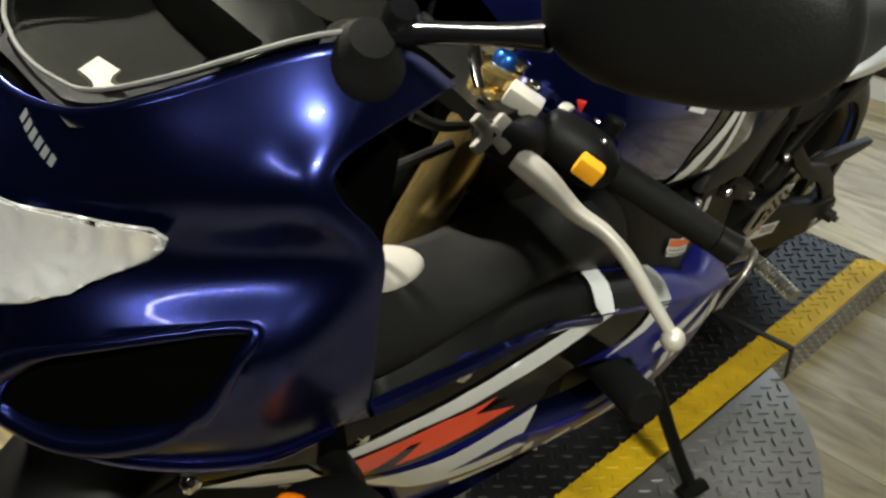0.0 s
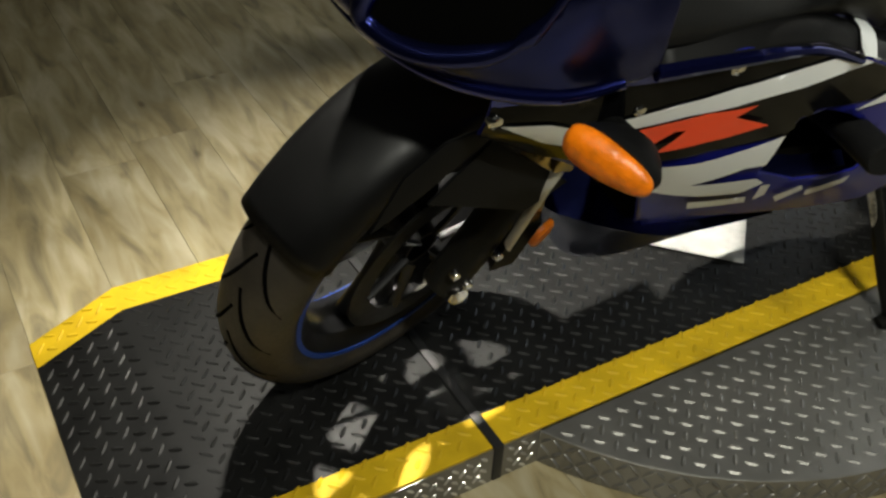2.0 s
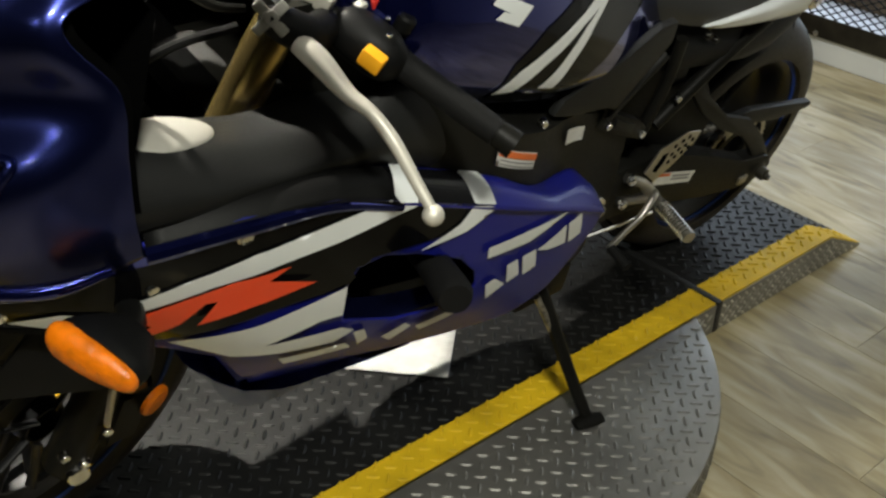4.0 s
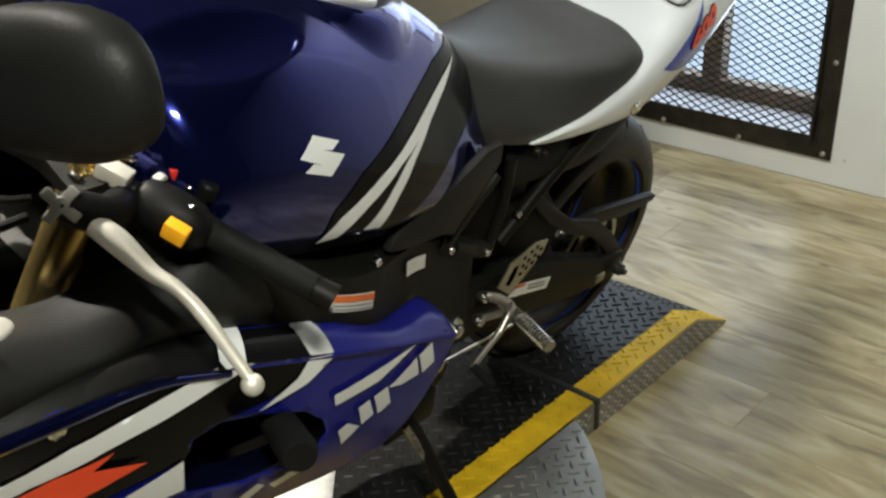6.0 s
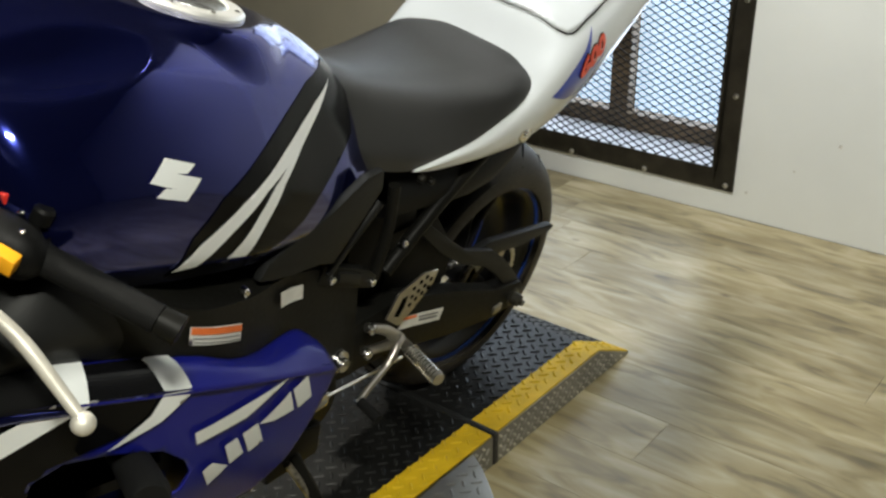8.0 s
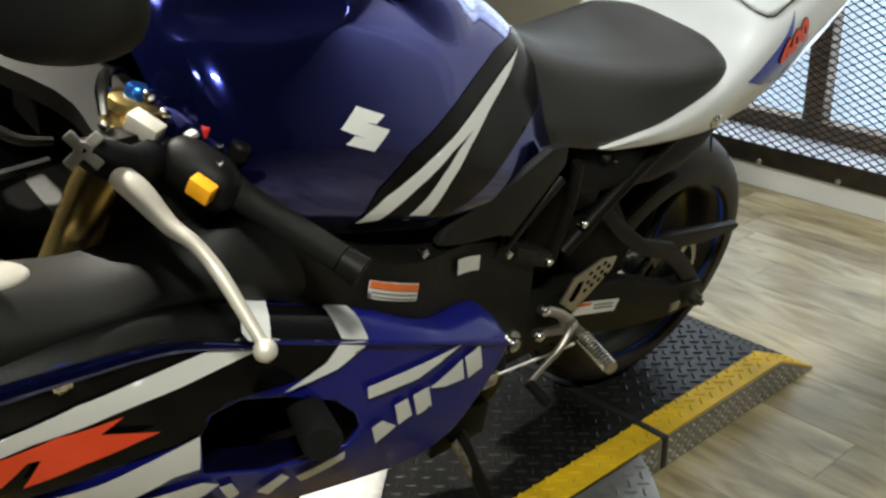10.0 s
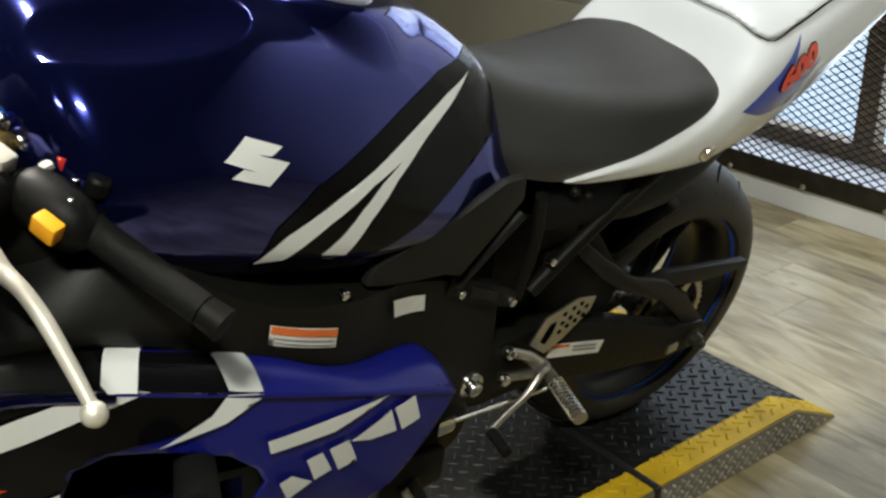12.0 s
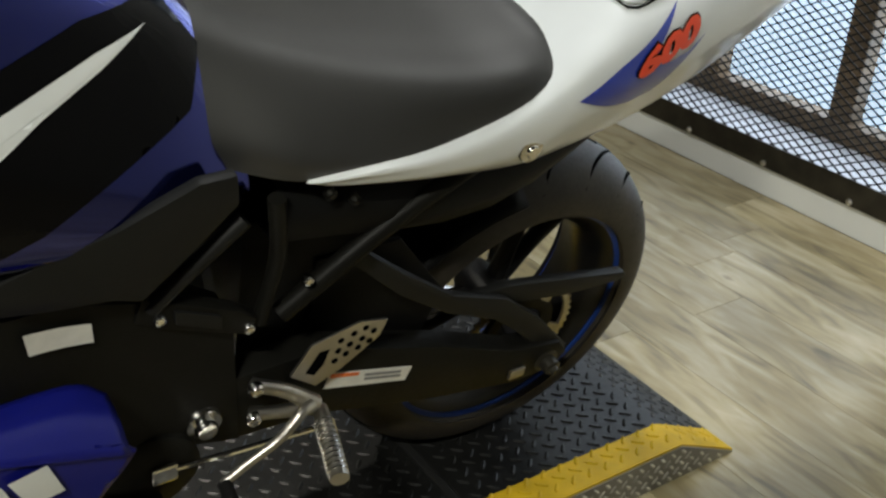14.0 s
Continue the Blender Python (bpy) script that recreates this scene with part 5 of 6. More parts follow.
part("frame_slider", tube_bm([(-1.055, -0.18, 0.635), (-1.088, -0.27, 0.668), (-1.117, -0.345, 0.693), (-1.121, -0.352, 0.695)], [0.022, 0.022, 0.024, 0.020], 20, 1), M_RUBBER, bike, "black nylon frame slider")
for p in ((-1.585, -0.172, 0.742), (-1.449, -0.238, 0.779), (-1.362, -0.266, 0.836)):
    ob = bolt(p, 0.010, M_CHROME, 0.006, "fairing_bolt")

# ---- inner black panels between fairing and frame ----
solid(part("inner_panel", loft_bm([
    [(-1.50, -0.228, 0.855), (-1.50, -0.232, 0.89), (-1.49, -0.21, 0.925), (-1.48, -0.17, 0.935)],
    [(-1.40, -0.243, 0.862), (-1.40, -0.240, 0.885), (-1.39, -0.21, 0.908), (-1.38, -0.16, 0.912)],
    [(-1.30, -0.243, 0.866), (-1.30, -0.240, 0.876), (-1.30, -0.205, 0.890), (-1.30, -0.15, 0.888)],
    [(-1.22, -0.240, 0.855), (-1.22, -0.238, 0.872), (-1.22, -0.20, 0.895), (-1.22, -0.15, 0.895)],
    [(-1.15, -0.236, 0.832), (-1.15, -0.240, 0.870), (-1.15, -0.205, 0.915), (-1.15, -0.15, 0.915)],
    [(-1.09, -0.230, 0.795), (-1.09, -0.233, 0.84), (-1.09, -0.205, 0.893), (-1.09, -0.16, 0.895)],
    [(-1.04, -0.222, 0.775), (-1.04, -0.222, 0.80), (-1.04, -0.20, 0.85), (-1.04, -0.17, 0.86)]], 5, 5), M_GREYPLASTIC, bike, "dark grey textured inner panel"), 0.003)
bm = bmesh.new()
bmesh.ops.create_uvsphere(bm, u_segments=24, v_segments=14, radius=1)
for v in bm.verts:
    v.co = Vector((v.co.x * 0.060, v.co.y * 0.030, v.co.z * 0.010))
part("fluid_bottle", moved(bm, pose(-1.408, -0.176, 0.914, 0, 10, 0)), M_WHITEPLASTIC, bike, "white plastic fluid bottle")

# ---- upper fairing ----
NOSE = [
    [(-1.632, 0, 1.082), (-1.626, -0.035, 1.083), (-1.608, -0.072, 1.090), (-1.570, -0.110, 1.114), (-1.475, -0.157, 1.151), (-1.415, -0.178, 1.140), (-1.370, -0.192, 1.105)],
    [(-1.672, 0, 1.028), (-1.656, -0.048, 1.029), (-1.620, -0.093, 1.034), (-1.579, -0.146, 1.057), (-1.546, -0.179, 1.071), (-1.521, -0.206, 1.084), (-1.500, -0.213, 1.088)],
    [(-1.700, 0, 0.965), (-1.678, -0.055, 0.965), (-1.625, -0.105, 0.975), (-1.570, -0.154, 0.987), (-1.519, -0.203, 1.004), (-1.485, -0.235, 1.02), (-1.470, -0.240, 1.025)],
    [(-1.715, 0, 0.895), (-1.693, -0.060, 0.893), (-1.659, -0.131, 0.911), (-1.603, -0.186, 0.934), (-1.550, -0.233, 0.952), (-1.495, -0.244, 0.955), (-1.470, -0.248, 0.960)],
    [(-1.718, 0, 0.835), (-1.700, -0.060, 0.830), (-1.670, -0.125, 0.825), (-1.612, -0.182, 0.845), (-1.552, -0.228, 0.875), (-1.50, -0.250, 0.89), (-1.470, -0.255, 0.895)],
    [(-1.70, 0, 0.800), (-1.69, -0.055, 0.797), (-1.655, -0.112, 0.785), (-1.605, -0.165, 0.785), (-1.545, -0.215, 0.80), (-1.49, -0.240, 0.825), (-1.46, -0.250, 0.84)],
]
NR = [[(x, -y, z) for x, y, z in r[:0:-1]] + r for r in NOSE]
bm = loft_bm(NR, 8, 8)
INTAKE = [(-0.062, 0.818), (-0.100, 0.812), (-0.139, 0.819), (-0.173, 0.840), (-0.195, 0.868), (-0.211, 0.908), (-0.216, 0.940), (-0.216, 0.962), (-0.200, 0.962), (-0.166, 0.946), (-0.135, 0.930), (-0.101, 0.907), (-0.078, 0.880), (-0.063, 0.850)]
tmp = part("tmp", bm, None)
NT = tree_of(tmp)
bpy.data.objects.remove(tmp)
smooth_in = [(p[0], p[1]) for p in catmull(INTAKE, 4, True)]
bm = loft_bm(NR, 10, 10)
for s in (1, -1):
    poly = [(a * s, b) for a, b in smooth_in]
    kill = [f for f in bm.faces if inside((f.calc_center_median().y, f.calc_center_median().z), poly)]
    bmesh.ops.delete(bm, geom=kill, context="FACES")
nose = solid(part("upper_fairing", bm, M_BLUESHADE, bike, "upper fairing in the shaded blue"), 0.003, 0.0)
# near-black sheets added inside the nose and behind it, as its inner shade
part("nose_inner_shade", loft_bm([[(x + 0.012, y * 0.94, z - 0.003) for x, y, z in r] for r in NR], 6, 6), M_SHADEBLACK, nose, "near-black sheet for the shade inside the nose")
part("nose_back_shade", loft_bm([[(-1.41, y, 1.055) for y in (-0.185, 0.0, 0.185)], [(-1.47, y, 0.90) for y in (-0.225, 0.0, 0.225)], [(-1.54, y, 0.74) for y in (-0.16, 0.0, 0.16)]], 3, 3), M_SHADEBLACK, nose, "added near-black sheet closing off the nose's inside")
for s in (1, -1):
    pts = []
    for a, b in smooth_in:
        h = NT.ray_cast(Vector((-3, a * s, b)), Vector((1, 0, 0)))
        pts.append(tuple(h[0]))
    # a thin rolled edge above the opening that swells into a broad ledge below and behind it
    ledge = [max(0.0, min(1.0, (0.905 - 0.55 * (abs(p[1]) - 0.14) - p[2]) / 0.05 + (0.8 if abs(p[1]) > 0.195 else 0.0))) for p in pts]
    lip = [(x - 0.001 + 0.003 * k, y, z + 0.002 * k) for (x, y, z), k in zip(pts, ledge)]
    part("intake_lip", tube_bm(lip + lip[:1], [0.0055 + 0.0075 * k for k in ledge + ledge[:1]], 14, 1), M_BLUESHADE, nose, "blue rolled intake ledge")
    inner = [(p[0] * 0.4 - 1.40 * 0.6, p[1] * 0.80, 0.885 + (p[2] - 0.885) * 0.6) for p in pts]
    # The duct's inner shade is put into its near-black colour.
    part("intake_duct", loft_bm([pts, inner], 1, 1, True, True, False), M_SHADEBLACK, nose, "ram-air duct, its shade put into a near-black colour")
part("chin_edge", tube_bm([(x, y - 0.002, z + 0.003) for x, y, z in NOSE[-1][:6]], [0.006, 0.007, 0.009, 0.010, 0.009, 0.006], 10, 5), M_BLUE, nose, "metallic blue rolled lower edge")
# headlamp
HALF = [(0.0, 1.074), (-0.016, 1.069), (-0.027, 1.041), (-0.035, 1.023), (-0.063, 1.020), (-0.105, 1.023), (-0.134, 1.028), (-0.141, 1.021), (-0.138, 1.011), (-0.124, 0.986), (-0.104, 0.958), (-0.086, 0.947), (-0.068, 0.942), (-0.069, 0.908), (-0.054, 0.873), (-0.033, 0.842), (0.0, 0.834)]
LAMP = HALF + [(-a, b) for a, b in HALF[-2:0:-1]]
bm = drape_bm(LAMP, NT, 0.0035, 0.0100, view="x", sub=1)
for v in bm.verts:
    if not v.is_boundary:
        y, z = abs(v.co.y), v.co.z
        deep = 0.0
        for by, bz, br, flutes in ((0.072, 0.986, 0.036, 12), (0.028, 1.000, 0.024, 9), (0.030, 0.918, 0.030, 8)):
            q = math.hypot(y - by, z - bz) / br
            if q < 1:
                deep = 0.0065 * (1 - q * q) + 0.0011 * math.sin(flutes * math.atan2(z - bz, y - by)) * q
        if z < 0.955:
            deep += 0.0028 * abs(math.sin(y * 120 + (z - 0.9) * 28))
        elif y > 0.10:
            deep += 0.0012 * math.sin(y * 420)
        v.co.x += deep - 0.004
lamp = part("headlamp", bm, M_LAMP, bike, "clear headlamp with bright faceted reflectors")
for s in (1, -1):
    h = NT.ray_cast(Vector((-3, 0.062 * s, 0.950)), Vector((1, 0, 0)))[0]
    fin = part("reflector_fin", tube_bm([(h.x - 0.010, 0.050 * s, 0.952), (h.x - 0.012, 0.047 * s, 0.975), (h.x - 0.004, 0.044 * s, 1.010)], [0.0035, 0.0030, 0.0018], 8, 3, flat=0.5), M_ALU, lamp, "grey reflector divider")
lens = solid(part("lens", drape_bm(LAMP, NT, 0.010, 0.0150, view="x", sub=1), M_LENS, lamp, "clear moulded lens"), 0.002)
lens.visible_shadow = False
M_MARK = material("pale_print", (0.24, 0.25, 0.25), 0.5)
# small marque bars above the lamp
for k in range(6):
    y, z = -0.0375 - 0.0058 * k, 1.0760 - 0.0040 * k
    decal("marque_bar", [(y, z), (y - 0.0038, z - 0.0029), (y - 0.0032, z - 0.0098), (y + 0.0008, z - 0.0074)], NT, M_MARK, nose, "small pale bar", view="x", sub=1, step=0.004, lift=0.003)
# screen
SCREEN = [
    [(-1.612, 0, 1.088), (-1.608, -0.032, 1.089), (-1.597, -0.064, 1.094), (-1.562, -0.106, 1.119), (-1.475, -0.154, 1.154), (-1.395, -0.177, 1.149)],
    [(-1.562, 0, 1.152), (-1.557, -0.034, 1.151), (-1.540, -0.068, 1.150), (-1.500, -0.100, 1.162), (-1.44, -0.132, 1.177), (-1.37, -0.158, 1.180)],
    [(-1.490, 0, 1.225), (-1.484, -0.038, 1.222), (-1.465, -0.072, 1.216), (-1.437, -0.098, 1.211), (-1.40, -0.120, 1.210), (-1.35, -0.14, 1.21)],
    [(-1.38, 0, 1.29), (-1.378, -0.035, 1.285), (-1.37, -0.065, 1.272), (-1.36, -0.09, 1.258), (-1.345, -0.105, 1.245), (-1.33, -0.12, 1.235)],
]
scr = part("screen", loft_bm([[(x, -y, z) for x, y, z in r[:0:-1]] + r for r in SCREEN], 5, 5), M_SCREEN, bike, "lightly smoked clear screen")
solid(scr, 0.003)
scr.visible_shadow = False
base = SCREEN[0]
part("screen_trim", tube_bm([(x, -y, z + 0.002) for x, y, z in base[:0:-1]] + [(x, y, z + 0.002) for x, y, z in base], 0.0020, 6, 5), material("pale_screen_edge", (0.16, 0.16, 0.15), 0.6, spec=0.1), bike, "pale rubber screen edge")
part("dashboard", box_bm((-1.47, -0.09, 1.03), (-1.40, 0.09, 1.11), 0.02), M_PLASTIC, bike, "black instrument cluster")
part("gauge_sticker", moved(box_bm((-0.009, -0.012, -0.001), (0.009, 0.012, 0.001)), pose(-1.572, -0.030, 1.084, 0, -12, 12)), M_WHITEPLASTIC, bike, "white sticker by the instruments", False)
part("cockpit_liner", loft_bm([[(-1.62, -0.075, 1.08), (-1.62, 0, 1.085), (-1.62, 0.075, 1.08)], [(-1.50, -0.13, 1.07), (-1.50, 0, 1.06), (-1.50, 0.13, 1.07)], [(-1.40, -0.165, 1.08), (-1.40, 0, 1.05), (-1.40, 0.165, 1.08)]], 3, 3), M_PLASTIC, bike, "black cockpit liner")

# ---- mirror ----
mir = part("mirror_stem", tube_bm([(-1.435, -0.163, 1.150), (-1.42, -0.20, 1.168), (-1.405, -0.25, 1.190), (-1.395, -0.280, 1.203)], [0.014, 0.010, 0.0095, 0.013], 14, 4, flat=0.8), M_BLACKPAINT, bike, "gloss black mirror stem")
part("mirror_boot", moved(lathe_bm([(0, 0.022), (0.016, 0.020), (0.021, 0.010), (0.027, 0.002), (0.033, -0.008), (0.033, -0.014), (0, -0.016)], 24, "z"), pose(-1.448, -0.170, 1.143, 25, -10, 0)), M_RUBBER, mir, "black rubber mirror boot")
part("mirror_pivot", moved(lathe_bm([(0, 0.014), (0.010, 0.013), (0.014, 0.006), (0.014, -0.010), (0, -0.012)], 20, "z"), pose(-1.424, -0.176, 1.166, 20, -10, 0)), M_BLACKPAINT, mir, "black pivot knuckle")
bm = bmesh.new()
bmesh.ops.create_uvsphere(bm, u_segments=28, v_segments=18, radius=1)
for v in bm.verts:
    x, y, z = v.co
    n = 2.6
    k = (abs(x) ** n + abs(y) ** n + abs(z) ** n) ** (-1 / n)
    v.co = Vector((x * k * 0.034, y * k * 0.098, z * k * 0.052))
    if v.co.x > 0.012:
        v.co.x = 0.012
hous = part("mirror_housing", bm, M_GREYPLASTIC, mir, "black mirror housing")
hous.matrix_basis = Matrix.Translation((-1.372, -0.355, 1.252)) @ Matrix.Rotation(radians(-20), 4, "X") @ Matrix.Rotation(radians(8), 4, "Z")
bm = bmesh.new()
bmesh.ops.create_uvsphere(bm, u_segments=28, v_segments=18, radius=1)
for v in bm.verts:
    x, y, z = v.co
    k = (abs(x) ** 2.6 + abs(y) ** 2.6 + abs(z) ** 2.6) ** (-1 / 2.6)
    v.co = Vector((0.0125 + x * 0.001, y * k * 0.088, z * k * 0.043))
ob = part("mirror_glass", bm, material("mirror_glass", (0.9, 0.9, 0.9), 0.02, 1.0, var=0.0), mir, "mirror glass")
ob.matrix_basis = hous.matrix_basis.copy()

# ---- fork, bars and controls ----
fork_l = part("fork_leg", tube_bm([(-1.505, -0.075, 0.33), (-1.40, -0.092, 0.60), (-1.255, -0.116, 0.936), (-1.213, -0.108, 0.996)], [0.026, 0.026, 0.0265, 0.0265], 20, 1), M_GOLD, bike, "gold anodised fork leg")
fork_r = part("fork_leg", tube_bm([(-1.57, 0.165, 0.33), (-1.46, 0.15, 0.60), (-1.325, 0.125, 0.936), (-1.30, 0.12, 1.005)], [0.026, 0.026, 0.0265, 0.0265], 20, 1), M_GOLD, bike, "gold anodised fork leg")
part("fork_slider", tube_bm([(-1.515, -0.073, 0.305), (-1.49, -0.078, 0.37), (-1.43, -0.088, 0.52)], [0.032, 0.030, 0.029], 18, 1), M_FRAMEPAINT, fork_l, "black lower fork slider")
part("fork_slider", tube_bm([(-1.58, 0.165, 0.305), (-1.555, 0.162, 0.37), (-1.49, 0.155, 0.52)], [0.032, 0.030, 0.029], 18, 1), M_FRAMEPAINT, fork_r, "black lower fork slider")
part("fork_cap", moved(lathe_bm([(0, 0.010), (0.024, 0.010), (0.030, 0.006), (0.031, -0.004), (0.027, -0.008), (0.027, -0.02)], 28, "z"), pose(-1.204, -0.106, 1.012, 0, 20, 0)), M_GOLD, fork_l, "gold fork cap")
part("adjuster", moved(lathe_bm([(0, 0.014), (0.011, 0.014), (0.014, 0.010), (0.014, 0.0), (0, 0)], 16, "z"), pose(-1.201, -0.105, 1.020, 0, 20, 0)), material("blue_anodised", (0.02, 0.10, 0.40), 0.3, 0.9), fork_l, "blue adjuster")
part("top_clamp", loft_bm([[(-1.26, -0.15, 0.985), (-1.20, -0.15, 0.985), (-1.20, -0.15, 1.005), (-1.26, -0.15, 1.005)], [(-1.25, -0.02, 0.975), (-1.17, 0.0, 0.975), (-1.17, 0.0, 1.0), (-1.25, -0.02, 1.0)], [(-1.32, 0.14, 0.985), (-1.26, 0.15, 0.985), (-1.26, 0.15, 1.005), (-1.32, 0.14, 1.005)]], 4, 1, True, True), M_FRAMEPAINT, bike, "black top clamp")
part("cable_bracket", tube_bm([(-1.238, -0.112, 1.012), (-1.230, -0.092, 1.030), (-1.218, -0.078, 1.040), (-1.200, -0.072, 1.036)], [0.006, 0.008, 0.006, 0.005], 8, 3, flat=0.6), M_CHROME, bike, "polished ignition bracket")
for p in ((-1.244, -0.125, 1.006), (-1.196, -0.118, 1.028), (-1.186, -0.135, 1.012)):
    bolt(p, 0.006, M_CHROME, 0.008, "clamp_bolt")
part("lower_clamp", box_bm((-1.36, -0.14, 0.70), (-1.28, 0.16, 0.745), 0.01), M_FRAMEPAINT, bike, "black lower clamp")
B0, B1 = Vector((-1.215, -0.115, 0.998)), Vector((-1.091, -0.345, 0.918))


def on_bar(t, fwd=0.0, up=0.0):
    """A point along the left handlebar, with offsets forward and up."""
    return tuple(B0.lerp(B1, t) + Vector((-fwd, 0, up)))


bar = part("handlebar", tube_bm([on_bar(0), on_bar(0.5), on_bar(1)], 0.011, 12, 3), M_FRAMEPAINT, bike, "black clip-on handlebar")
part("grip", tube_bm([on_bar(0.46), on_bar(0.475), on_bar(0.7), on_bar(0.93)], [0.021, 0.0165, 0.0158, 0.0155], 18, 2), M_RUBBER, bar, "black rubber grip")
part("bar_end", tube_bm([on_bar(0.935), on_bar(1.02)], [0.0150, 0.0165], 16, 1), M_FRAMEPAINT, bar, "black bar-end weight")
part("switch_gear", tube_bm([on_bar(0.20, 0.004, 0.002), on_bar(0.24, 0.006, 0.003), on_bar(0.36, 0.008, 0.004), on_bar(0.44, 0.006, 0.002), on_bar(0.47, 0.0, 0.0)], [0.018, 0.026, 0.029, 0.027, 0.018], 16, 3), M_PLASTIC, bar, "black switch housing")
part("yellow_switch", moved(box_bm((-0.008, -0.013, -0.010), (0.008, 0.013, 0.010), 0.003), Matrix.Translation((-1.196, -0.226, 0.977)) @ Matrix.Rotation(radians(28), 4, "Z") @ Matrix.Rotation(radians(20), 4, "X")), M_YELLOWBTN, bar, "yellow passing switch")
part("red_switch", moved(box_bm((-0.0045, -0.0045, -0.008), (0.0045, 0.0045, 0.004), 0.0015), pose(-1.163, -0.177, 1.010)), M_REDBTN, bar, "red switch")
part("switch_plate", moved(box_bm((-0.006, -0.006, -0.003), (0.006, 0.006, 0.003), 0.002), pose(-1.176, -0.170, 1.004, 0, -20, 0)), M_WHITEPLASTIC, bar, "white switch mark")
part("switch_knob", moved(disc_bm(0.011, 0.020, 14, "z", 0.003), pose(-1.146, -0.203, 0.985, 10, 20, 0)), M_PLASTIC, bar, "black indicator switch")
for k in range(2):
    part("switch_mark", moved(disc_bm(0.0035, 0.004, 10, "z", 0.001), pose(-1.160 - 0.012 * k, -0.198 - 0.020 * k, 0.999 - 0.006 * k)), M_CHROME, bar, "pale switch mark")
part("clutch_perch", tube_bm([(-1.290, -0.168, 1.015), (-1.270, -0.172, 1.004), (-1.245, -0.180, 0.992), (-1.215, -0.165, 0.985)], [0.012, 0.019, 0.020, 0.020], 12, 3), M_PLASTIC, bar, "black clutch perch")
star = part("cable_adjuster", disc_bm(0.009, 0.014, 12, "y", 0.002), M_WHITEPLASTIC, bar, "pale star-shaped cable adjuster")
for k in range(4):
    a = k * math.pi / 2 + math.pi / 4
    join_ob = box_bm((0.004, 0.001, -0.0055), (0.021, 0.013, 0.0055), 0.002)
    bm_ = moved(join_ob, Matrix.Rotation(a, 4, "Y"))
    me_ = star.data
    tmpb = bmesh.new()
    tmpb.from_mesh(me_)
    join(tmpb, bm_)
    tmpb.to_mesh(me_)
    tmpb.free()
star.matrix_basis = Matrix.Translation((-1.289, -0.178, 1.020)) @ Matrix.Rotation(radians(-28), 4, "Z") @ Matrix.Rotation(radians(-35), 4, "X")
part("clamp_block", moved(box_bm((-0.010, -0.018, -0.010), (0.010, 0.018, 0.010), 0.003), Matrix.Translation((-1.213, -0.146, 1.010)) @ Matrix.Rotation(radians(28), 4, "Z") @ Matrix.Rotation(radians(18), 4, "X")), M_LEVER, bar, "satin aluminium clamp block")
part("cable_end", tube_bm([(-1.310, -0.165, 1.028), (-1.335, -0.155, 1.030), (-1.355, -0.14, 1.040)], [0.004, 0.005, 0.006], 8, 3), M_DISC, bar, "steel cable end")
lever = part("clutch_lever", tube_bm([(-1.262, -0.190, 0.992), (-1.255, -0.215, 0.985), (-1.245, -0.255, 0.968), (-1.236, -0.285, 0.962), (-1.228, -0.315, 0.945), (-1.220, -0.350, 0.915), (-1.216, -0.374, 0.897)], [0.012, 0.013, 0.0092, 0.0074, 0.0074, 0.0066, 0.006], 12, 5), M_LEVER, bar, "satin aluminium clutch lever")
bm = bmesh.new()
bmesh.ops.create_uvsphere(bm, u_segments=18, v_segments=12, radius=0.0115)
part("lever_ball", moved(bm, Matrix.Translation((-1.216, -0.377, 0.893))), M_LEVER, bar, "ball end of the lever")
part("clutch_cable", tube_bm([(-1.31, -0.152, 1.0), (-1.38, -0.14, 0.985), (-1.42, -0.10, 0.92), (-1.36, -0.08, 0.82)], 0.005, 8, 6), M_RUBBER, bar, "black clutch cable")
rbar = part("handlebar", tube_bm([(-1.31, 0.14, 0.985), (-1.30, 0.22, 0.972), (-1.27, 0.36, 0.93)], 0.011, 12, 3), M_FRAMEPAINT, bike, "black clip-on handlebar")
part("grip", tube_bm([(-1.295, 0.25, 0.963), (-1.27, 0.36, 0.93)], 0.017, 16, 2), M_RUBBER, rbar, "black rubber grip")

# ---- front mudguard, caliper, indicator ----
FWC = Vector((-1.525, 0.048, 0.308))
SM = Matrix.Rotation(radians(16), 4, Vector((0.40, 0, 0.92)))
rows = []
for k in range(11):
    a = radians(146 - k * 11)       # from the front over the top to the rear
    r = R_FRONT + 0.010 + 0.014 * math.sin(math.pi * min(1, k / 9)) ** 2
    skirt = 0.03 + 0.085 * math.exp(-((k - 6.0) / 2.2) ** 2)
    w = 0.072
    sec = []
    for y, dr in ((-w, -0.028 - skirt), (-w - 0.002, -0.030), (-w * 0.72, -0.008), (0, 0.0), (w * 0.72, -0.008), (w + 0.002, -0.030), (w, -0.028 - skirt)):
        p = SM @ Vector(((r + dr) * math.cos(a), y, (r + dr) * math.sin(a)))
        sec.append(tuple(FWC + p))
    rows.append(sec)
solid(part("front_mudguard", loft_bm(rows, 3, 4), M_SEMIGLOSS, bike, "black front mudguard"), 0.003)
part("brake_caliper", loft_bm([[(-1.47 + 0.02 * k, -0.115, 0.36), (-1.44 + 0.02 * k, -0.115, 0.44), (-1.42 + 0.02 * k, -0.065, 0.44), (-1.45 + 0.02 * k, -0.065, 0.36)] for k in range(3)], 2, 1, True, True), M_FRAMEPAINT, bike, "black brake caliper")
for p in ((-1.524, -0.105, 0.365), (-1.468, -0.118, 0.40), (-1.50, -0.108, 0.335)):
    bolt(p, 0.008)
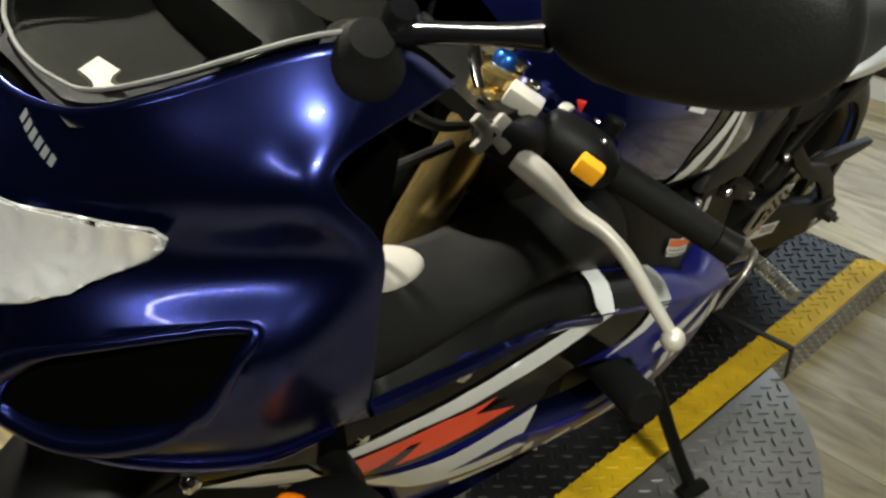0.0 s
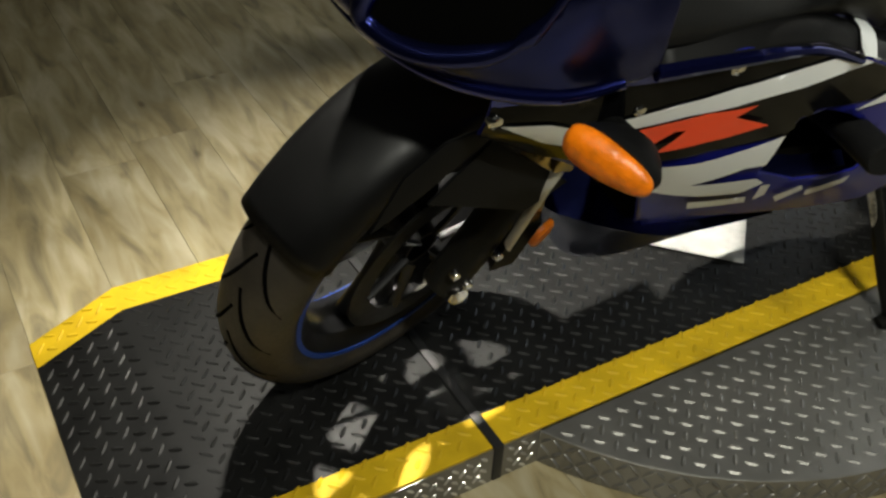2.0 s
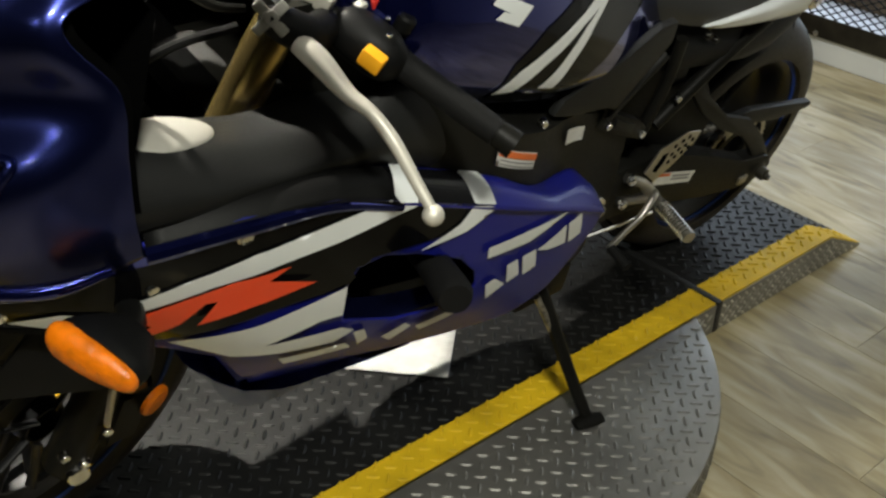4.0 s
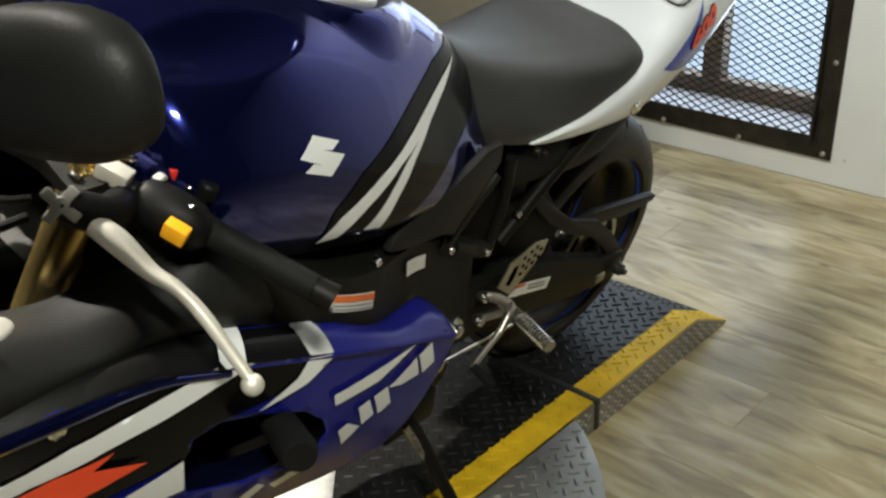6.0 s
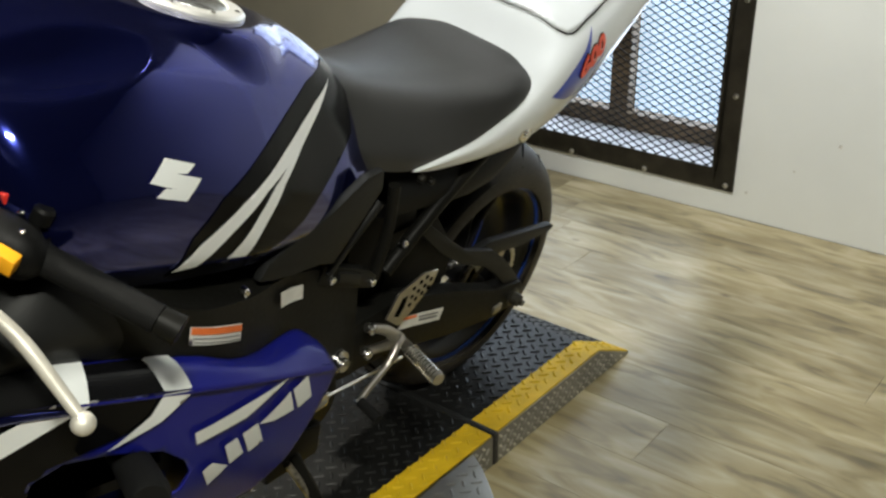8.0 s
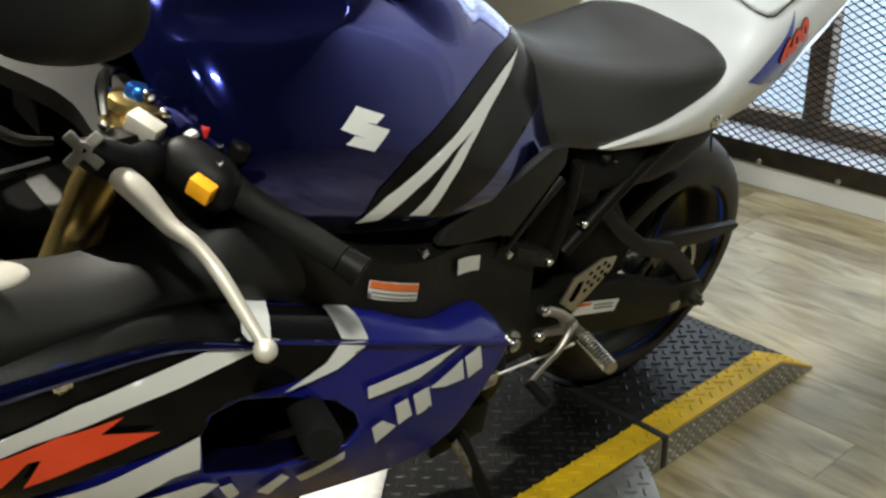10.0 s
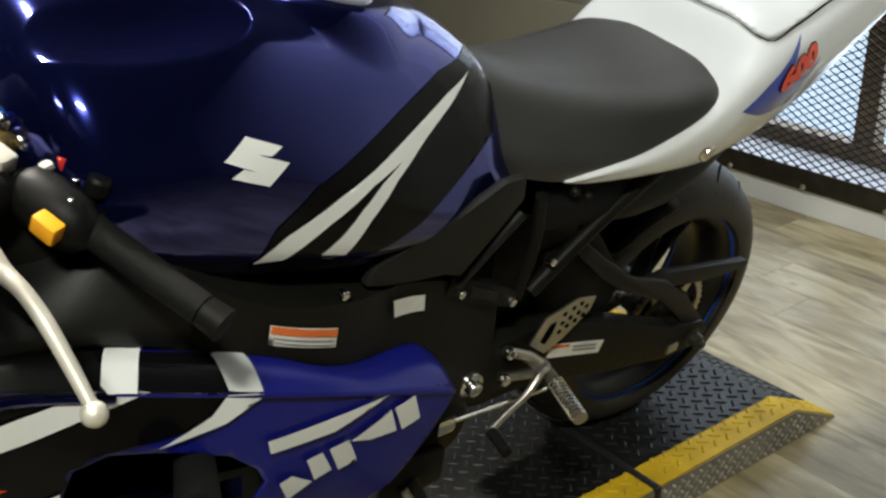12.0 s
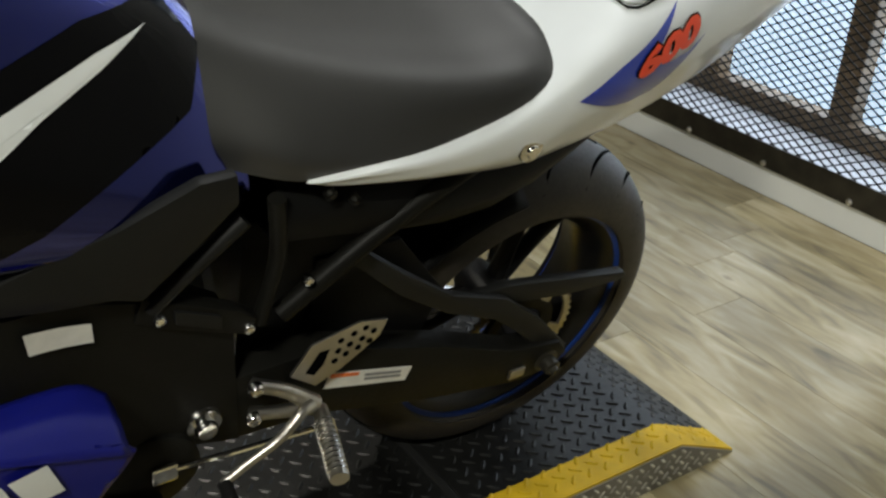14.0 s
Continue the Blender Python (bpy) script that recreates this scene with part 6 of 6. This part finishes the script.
part("front_axle_end", moved(disc_bm(0.017, 0.03, 18, "y", 0.002), Matrix.Translation((-1.51, -0.112, 0.312))), M_CHROME, bike, "steel front axle end")
part("side_reflector", moved(lathe_bm([(0, -0.007), (0.020, -0.006), (0.024, -0.002), (0.024, 0.004), (0, 0.004)], 24), pose(-1.402, -0.122, 0.425, 10, 15, 25)), M_AMBER, bike, "amber side reflector")
part("reflector_bracket", box_bm((-1.430, -0.112, 0.42), (-1.405, -0.102, 0.50), 0.003), M_GOLD, bike, "gold bracket")
part("fork_guard", tube_bm([(-1.450, -0.158, 0.610), (-1.462, -0.154, 0.560), (-1.474, -0.138, 0.445)], [0.011, 0.010, 0.009], 10, 3, flat=0.45), M_LEVER, bike, "pale fork guard strip")
part("guard_clamp", moved(box_bm((-0.016, -0.008, -0.014), (0.016, 0.008, 0.014), 0.003), pose(-1.447, -0.158, 0.622, 0, 12, 0)), M_GOLD, bike, "gold guard clamp")
SIG = [(0.0, 0.30), (0.05, 0.75), (0.2, 1.0), (0.5, 1.0), (0.8, 0.78), (0.95, 0.5), (1.0, 0.2)]


def signal_ring(u, k, back, grow=1.0):
    """A ring of the lamp from its inner to its outer end; back: how far behind the lens."""
    c = Vector((-1.560, -0.255, 0.790)).lerp(Vector((-1.520, -0.350, 0.788)), u)
    return [tuple(c + Vector((back + 0.014 * k * grow * math.cos(a), 0.006 * k * math.cos(a), 0.024 * k * grow * math.sin(a)))) for a in [2 * math.pi * j / 14 for j in range(14)]]


ind = part("turn_signal", loft_bm([signal_ring(u, k, 0) for u, k in SIG], 3, 1, True, True), M_AMBER, bike, "amber turn signal")
shell = []
mid = Vector((-1.540, -0.3025, 0.789))
for back, grow in ((0.004, 1.0), (0.016, 1.0), (0.032, 0.80), (0.048, 0.50)):
    loop = []
    for j in range(18):
        a = 2 * math.pi * j / 18
        p = mid + Vector((0.020, -0.0475, -0.001)) * math.cos(a) * grow + Vector((0, 0, 0.024)) * math.sin(a) * grow
        loop.append(tuple(p + Vector((back, back * 0.35, 0.0))))
    shell.append(loop)
part("signal_body", loft_bm(shell, 3, 1, True, True), M_PLASTIC, ind, "black signal housing")
part("signal_stalk", tube_bm([(-1.500, -0.288, 0.782), (-1.482, -0.262, 0.768), (-1.470, -0.222, 0.748)], [0.014, 0.013, 0.015], 12, 3), M_PLASTIC, ind, "black rubber stalk")
part("belly_pan", loft_bm(mirrored([
    [(-1.315, -0.205, 0.48), (-1.312, -0.11, 0.40), (-1.308, 0, 0.335)],
    [(-1.265, -0.220, 0.47), (-1.262, -0.12, 0.33), (-1.260, 0, 0.255)],
    [(-1.215, -0.225, 0.465), (-1.220, -0.10, 0.27), (-1.222, 0, 0.190)],
    [(-1.13, -0.228, 0.455), (-1.13, -0.12, 0.36), (-1.13, 0, 0.30)],
    [(-1.05, -0.225, 0.440), (-1.05, -0.12, 0.41), (-1.05, 0, 0.385)]]), 4, 5), M_BLUESHADE, bike, "belly pan in the shaded blue")
part("engine_cover", moved(lathe_bm([(0, -0.045), (0.035, -0.044), (0.062, -0.036), (0.076, -0.018), (0.080, 0.05)], 32), Matrix.Translation((-0.880, -0.170, 0.440))), M_ENGINE, bike, "dark metal engine cover")

for o, y in (([(-1.538, 0.655), (-1.428, 0.574), (-1.482, 0.539), (-1.616, 0.574)], -0.128), ([(-1.551, 0.680), (-1.601, 0.667), (-1.651, 0.626), (-1.692, 0.551), (-1.666, 0.568), (-1.615, 0.607), (-1.551, 0.660)], -0.136)):
    w_ = part("mudguard_wing", prism_bm([(a + 1.55, b - 0.62) for a, b in o], -0.003, 0.003, "y", 0.0015), M_SEMIGLOSS, bike, "black wing of the mudguard")
    w_.matrix_basis = Matrix.Translation((-1.55, y, 0.62)) @ Matrix.Rotation(radians(-12), 4, "X") @ Matrix.Rotation(radians(-10), 4, "Z")

# ---- a white absorbent sheet under the engine ----
bm = bmesh.new()
V_ = []
rng = random.Random(11)
N_ = 14
for i in range(N_ + 1):
    for j in range(N_ + 1):
        a, b = 0.36 * i / N_, 0.36 * j / N_
        V_.append(bm.verts.new((-0.645 - 0.70 * a + 0.714 * b, 0.098 + 0.714 * a + 0.70 * b, TOP + 0.0035 + 0.0012 * rng.random())))
for i in range(N_):
    for j in range(N_):
        k = i * (N_ + 1) + j
        bm.faces.new((V_[k], V_[k + 1], V_[k + N_ + 2], V_[k + N_ + 1]))
bmesh.ops.recalc_face_normals(bm, faces=bm.faces[:])
sheet = tagged(part("paper_sheet", bm, material("white_absorbent_paper", (0.55, 0.55, 0.53), 0.8, var=0.12, scale=30, bump=0.2, bump_scale=200)), "crumpled white absorbent paper sheet under the engine", "paper")
solid(sheet, 0.001, 1.0)

# ---- tool trolley by the garage door ----
trolley = tagged(new("tool_trolley"), "black tool trolley with drawers by the garage door", "trolley")
part("cabinet", box_bm((0.30, 3.55, 0.12), (1.12, 4.05, 0.86), 0.03, 3), M_PLASTIC, trolley, "black trolley body")
part("top_tray", box_bm((0.27, 3.52, 0.862), (1.15, 4.08, 0.91), 0.02, 3), M_BLACKPAINT, trolley, "black top tray")
for k in range(4):
    dr = part("drawer", box_bm((0.34, 3.530, 0.16 + 0.17 * k), (1.08, 3.548, 0.315 + 0.17 * k), 0.006), M_BLACKPAINT, trolley, "black drawer front")
    part("handle", tube_bm([(0.50, 3.515, 0.28 + 0.17 * k), (0.92, 3.515, 0.28 + 0.17 * k)], 0.007, 8, 1), M_DISC, dr, "dark steel handle")
for x in (0.38, 1.04):
    for y in (3.63, 3.97):
        w_ = part("caster", disc_bm(0.055, 0.03, 20, "y", 0.006), M_RUBBER, trolley, "black caster wheel")
        w_.location = (x, y - 0.015, 0.058)
        part("fork", box_bm((x - 0.02, y - 0.024, 0.06), (x + 0.02, y + 0.024, 0.119), 0.004), M_DISC, trolley, "steel caster fork")
cable = tagged(part("cable", tube_bm([(0.98, 3.70, 0.922), (0.985, 3.56, 0.925), (0.99, 3.497, 0.82), (0.975, 3.495, 0.55), (0.94, 3.495, 0.30)], 0.011, 10, 6), M_LABEL), "pale cable hanging over the black trolley", "cable")

# ---- scuffs on the wall ----
wall = bpy.data.objects["wall_east"]
M_SCUFF = material("wall_scuff", (0.55, 0.53, 0.48), 0.7, var=0.3, scale=90)
for y, z, r in ((-0.232, 0.323, 0.006), (0.051, 0.098, 0.005), (-0.36, 0.55, 0.005), (-0.10, 0.21, 0.004)):
    bm = bmesh.new()
    bmesh.ops.create_circle(bm, cap_ends=True, segments=9, radius=r)
    for k, v in enumerate(bm.verts):
        v.co = Vector((0, v.co.x * (0.7 + 0.25 * (k % 3)), v.co.y * (1.0 + 0.3 * (k % 2))))
    ob = part("wall_mark", bm, M_SCUFF, wall, "small scuff", False)
    ob.location = (WX - 0.0025, y, z)
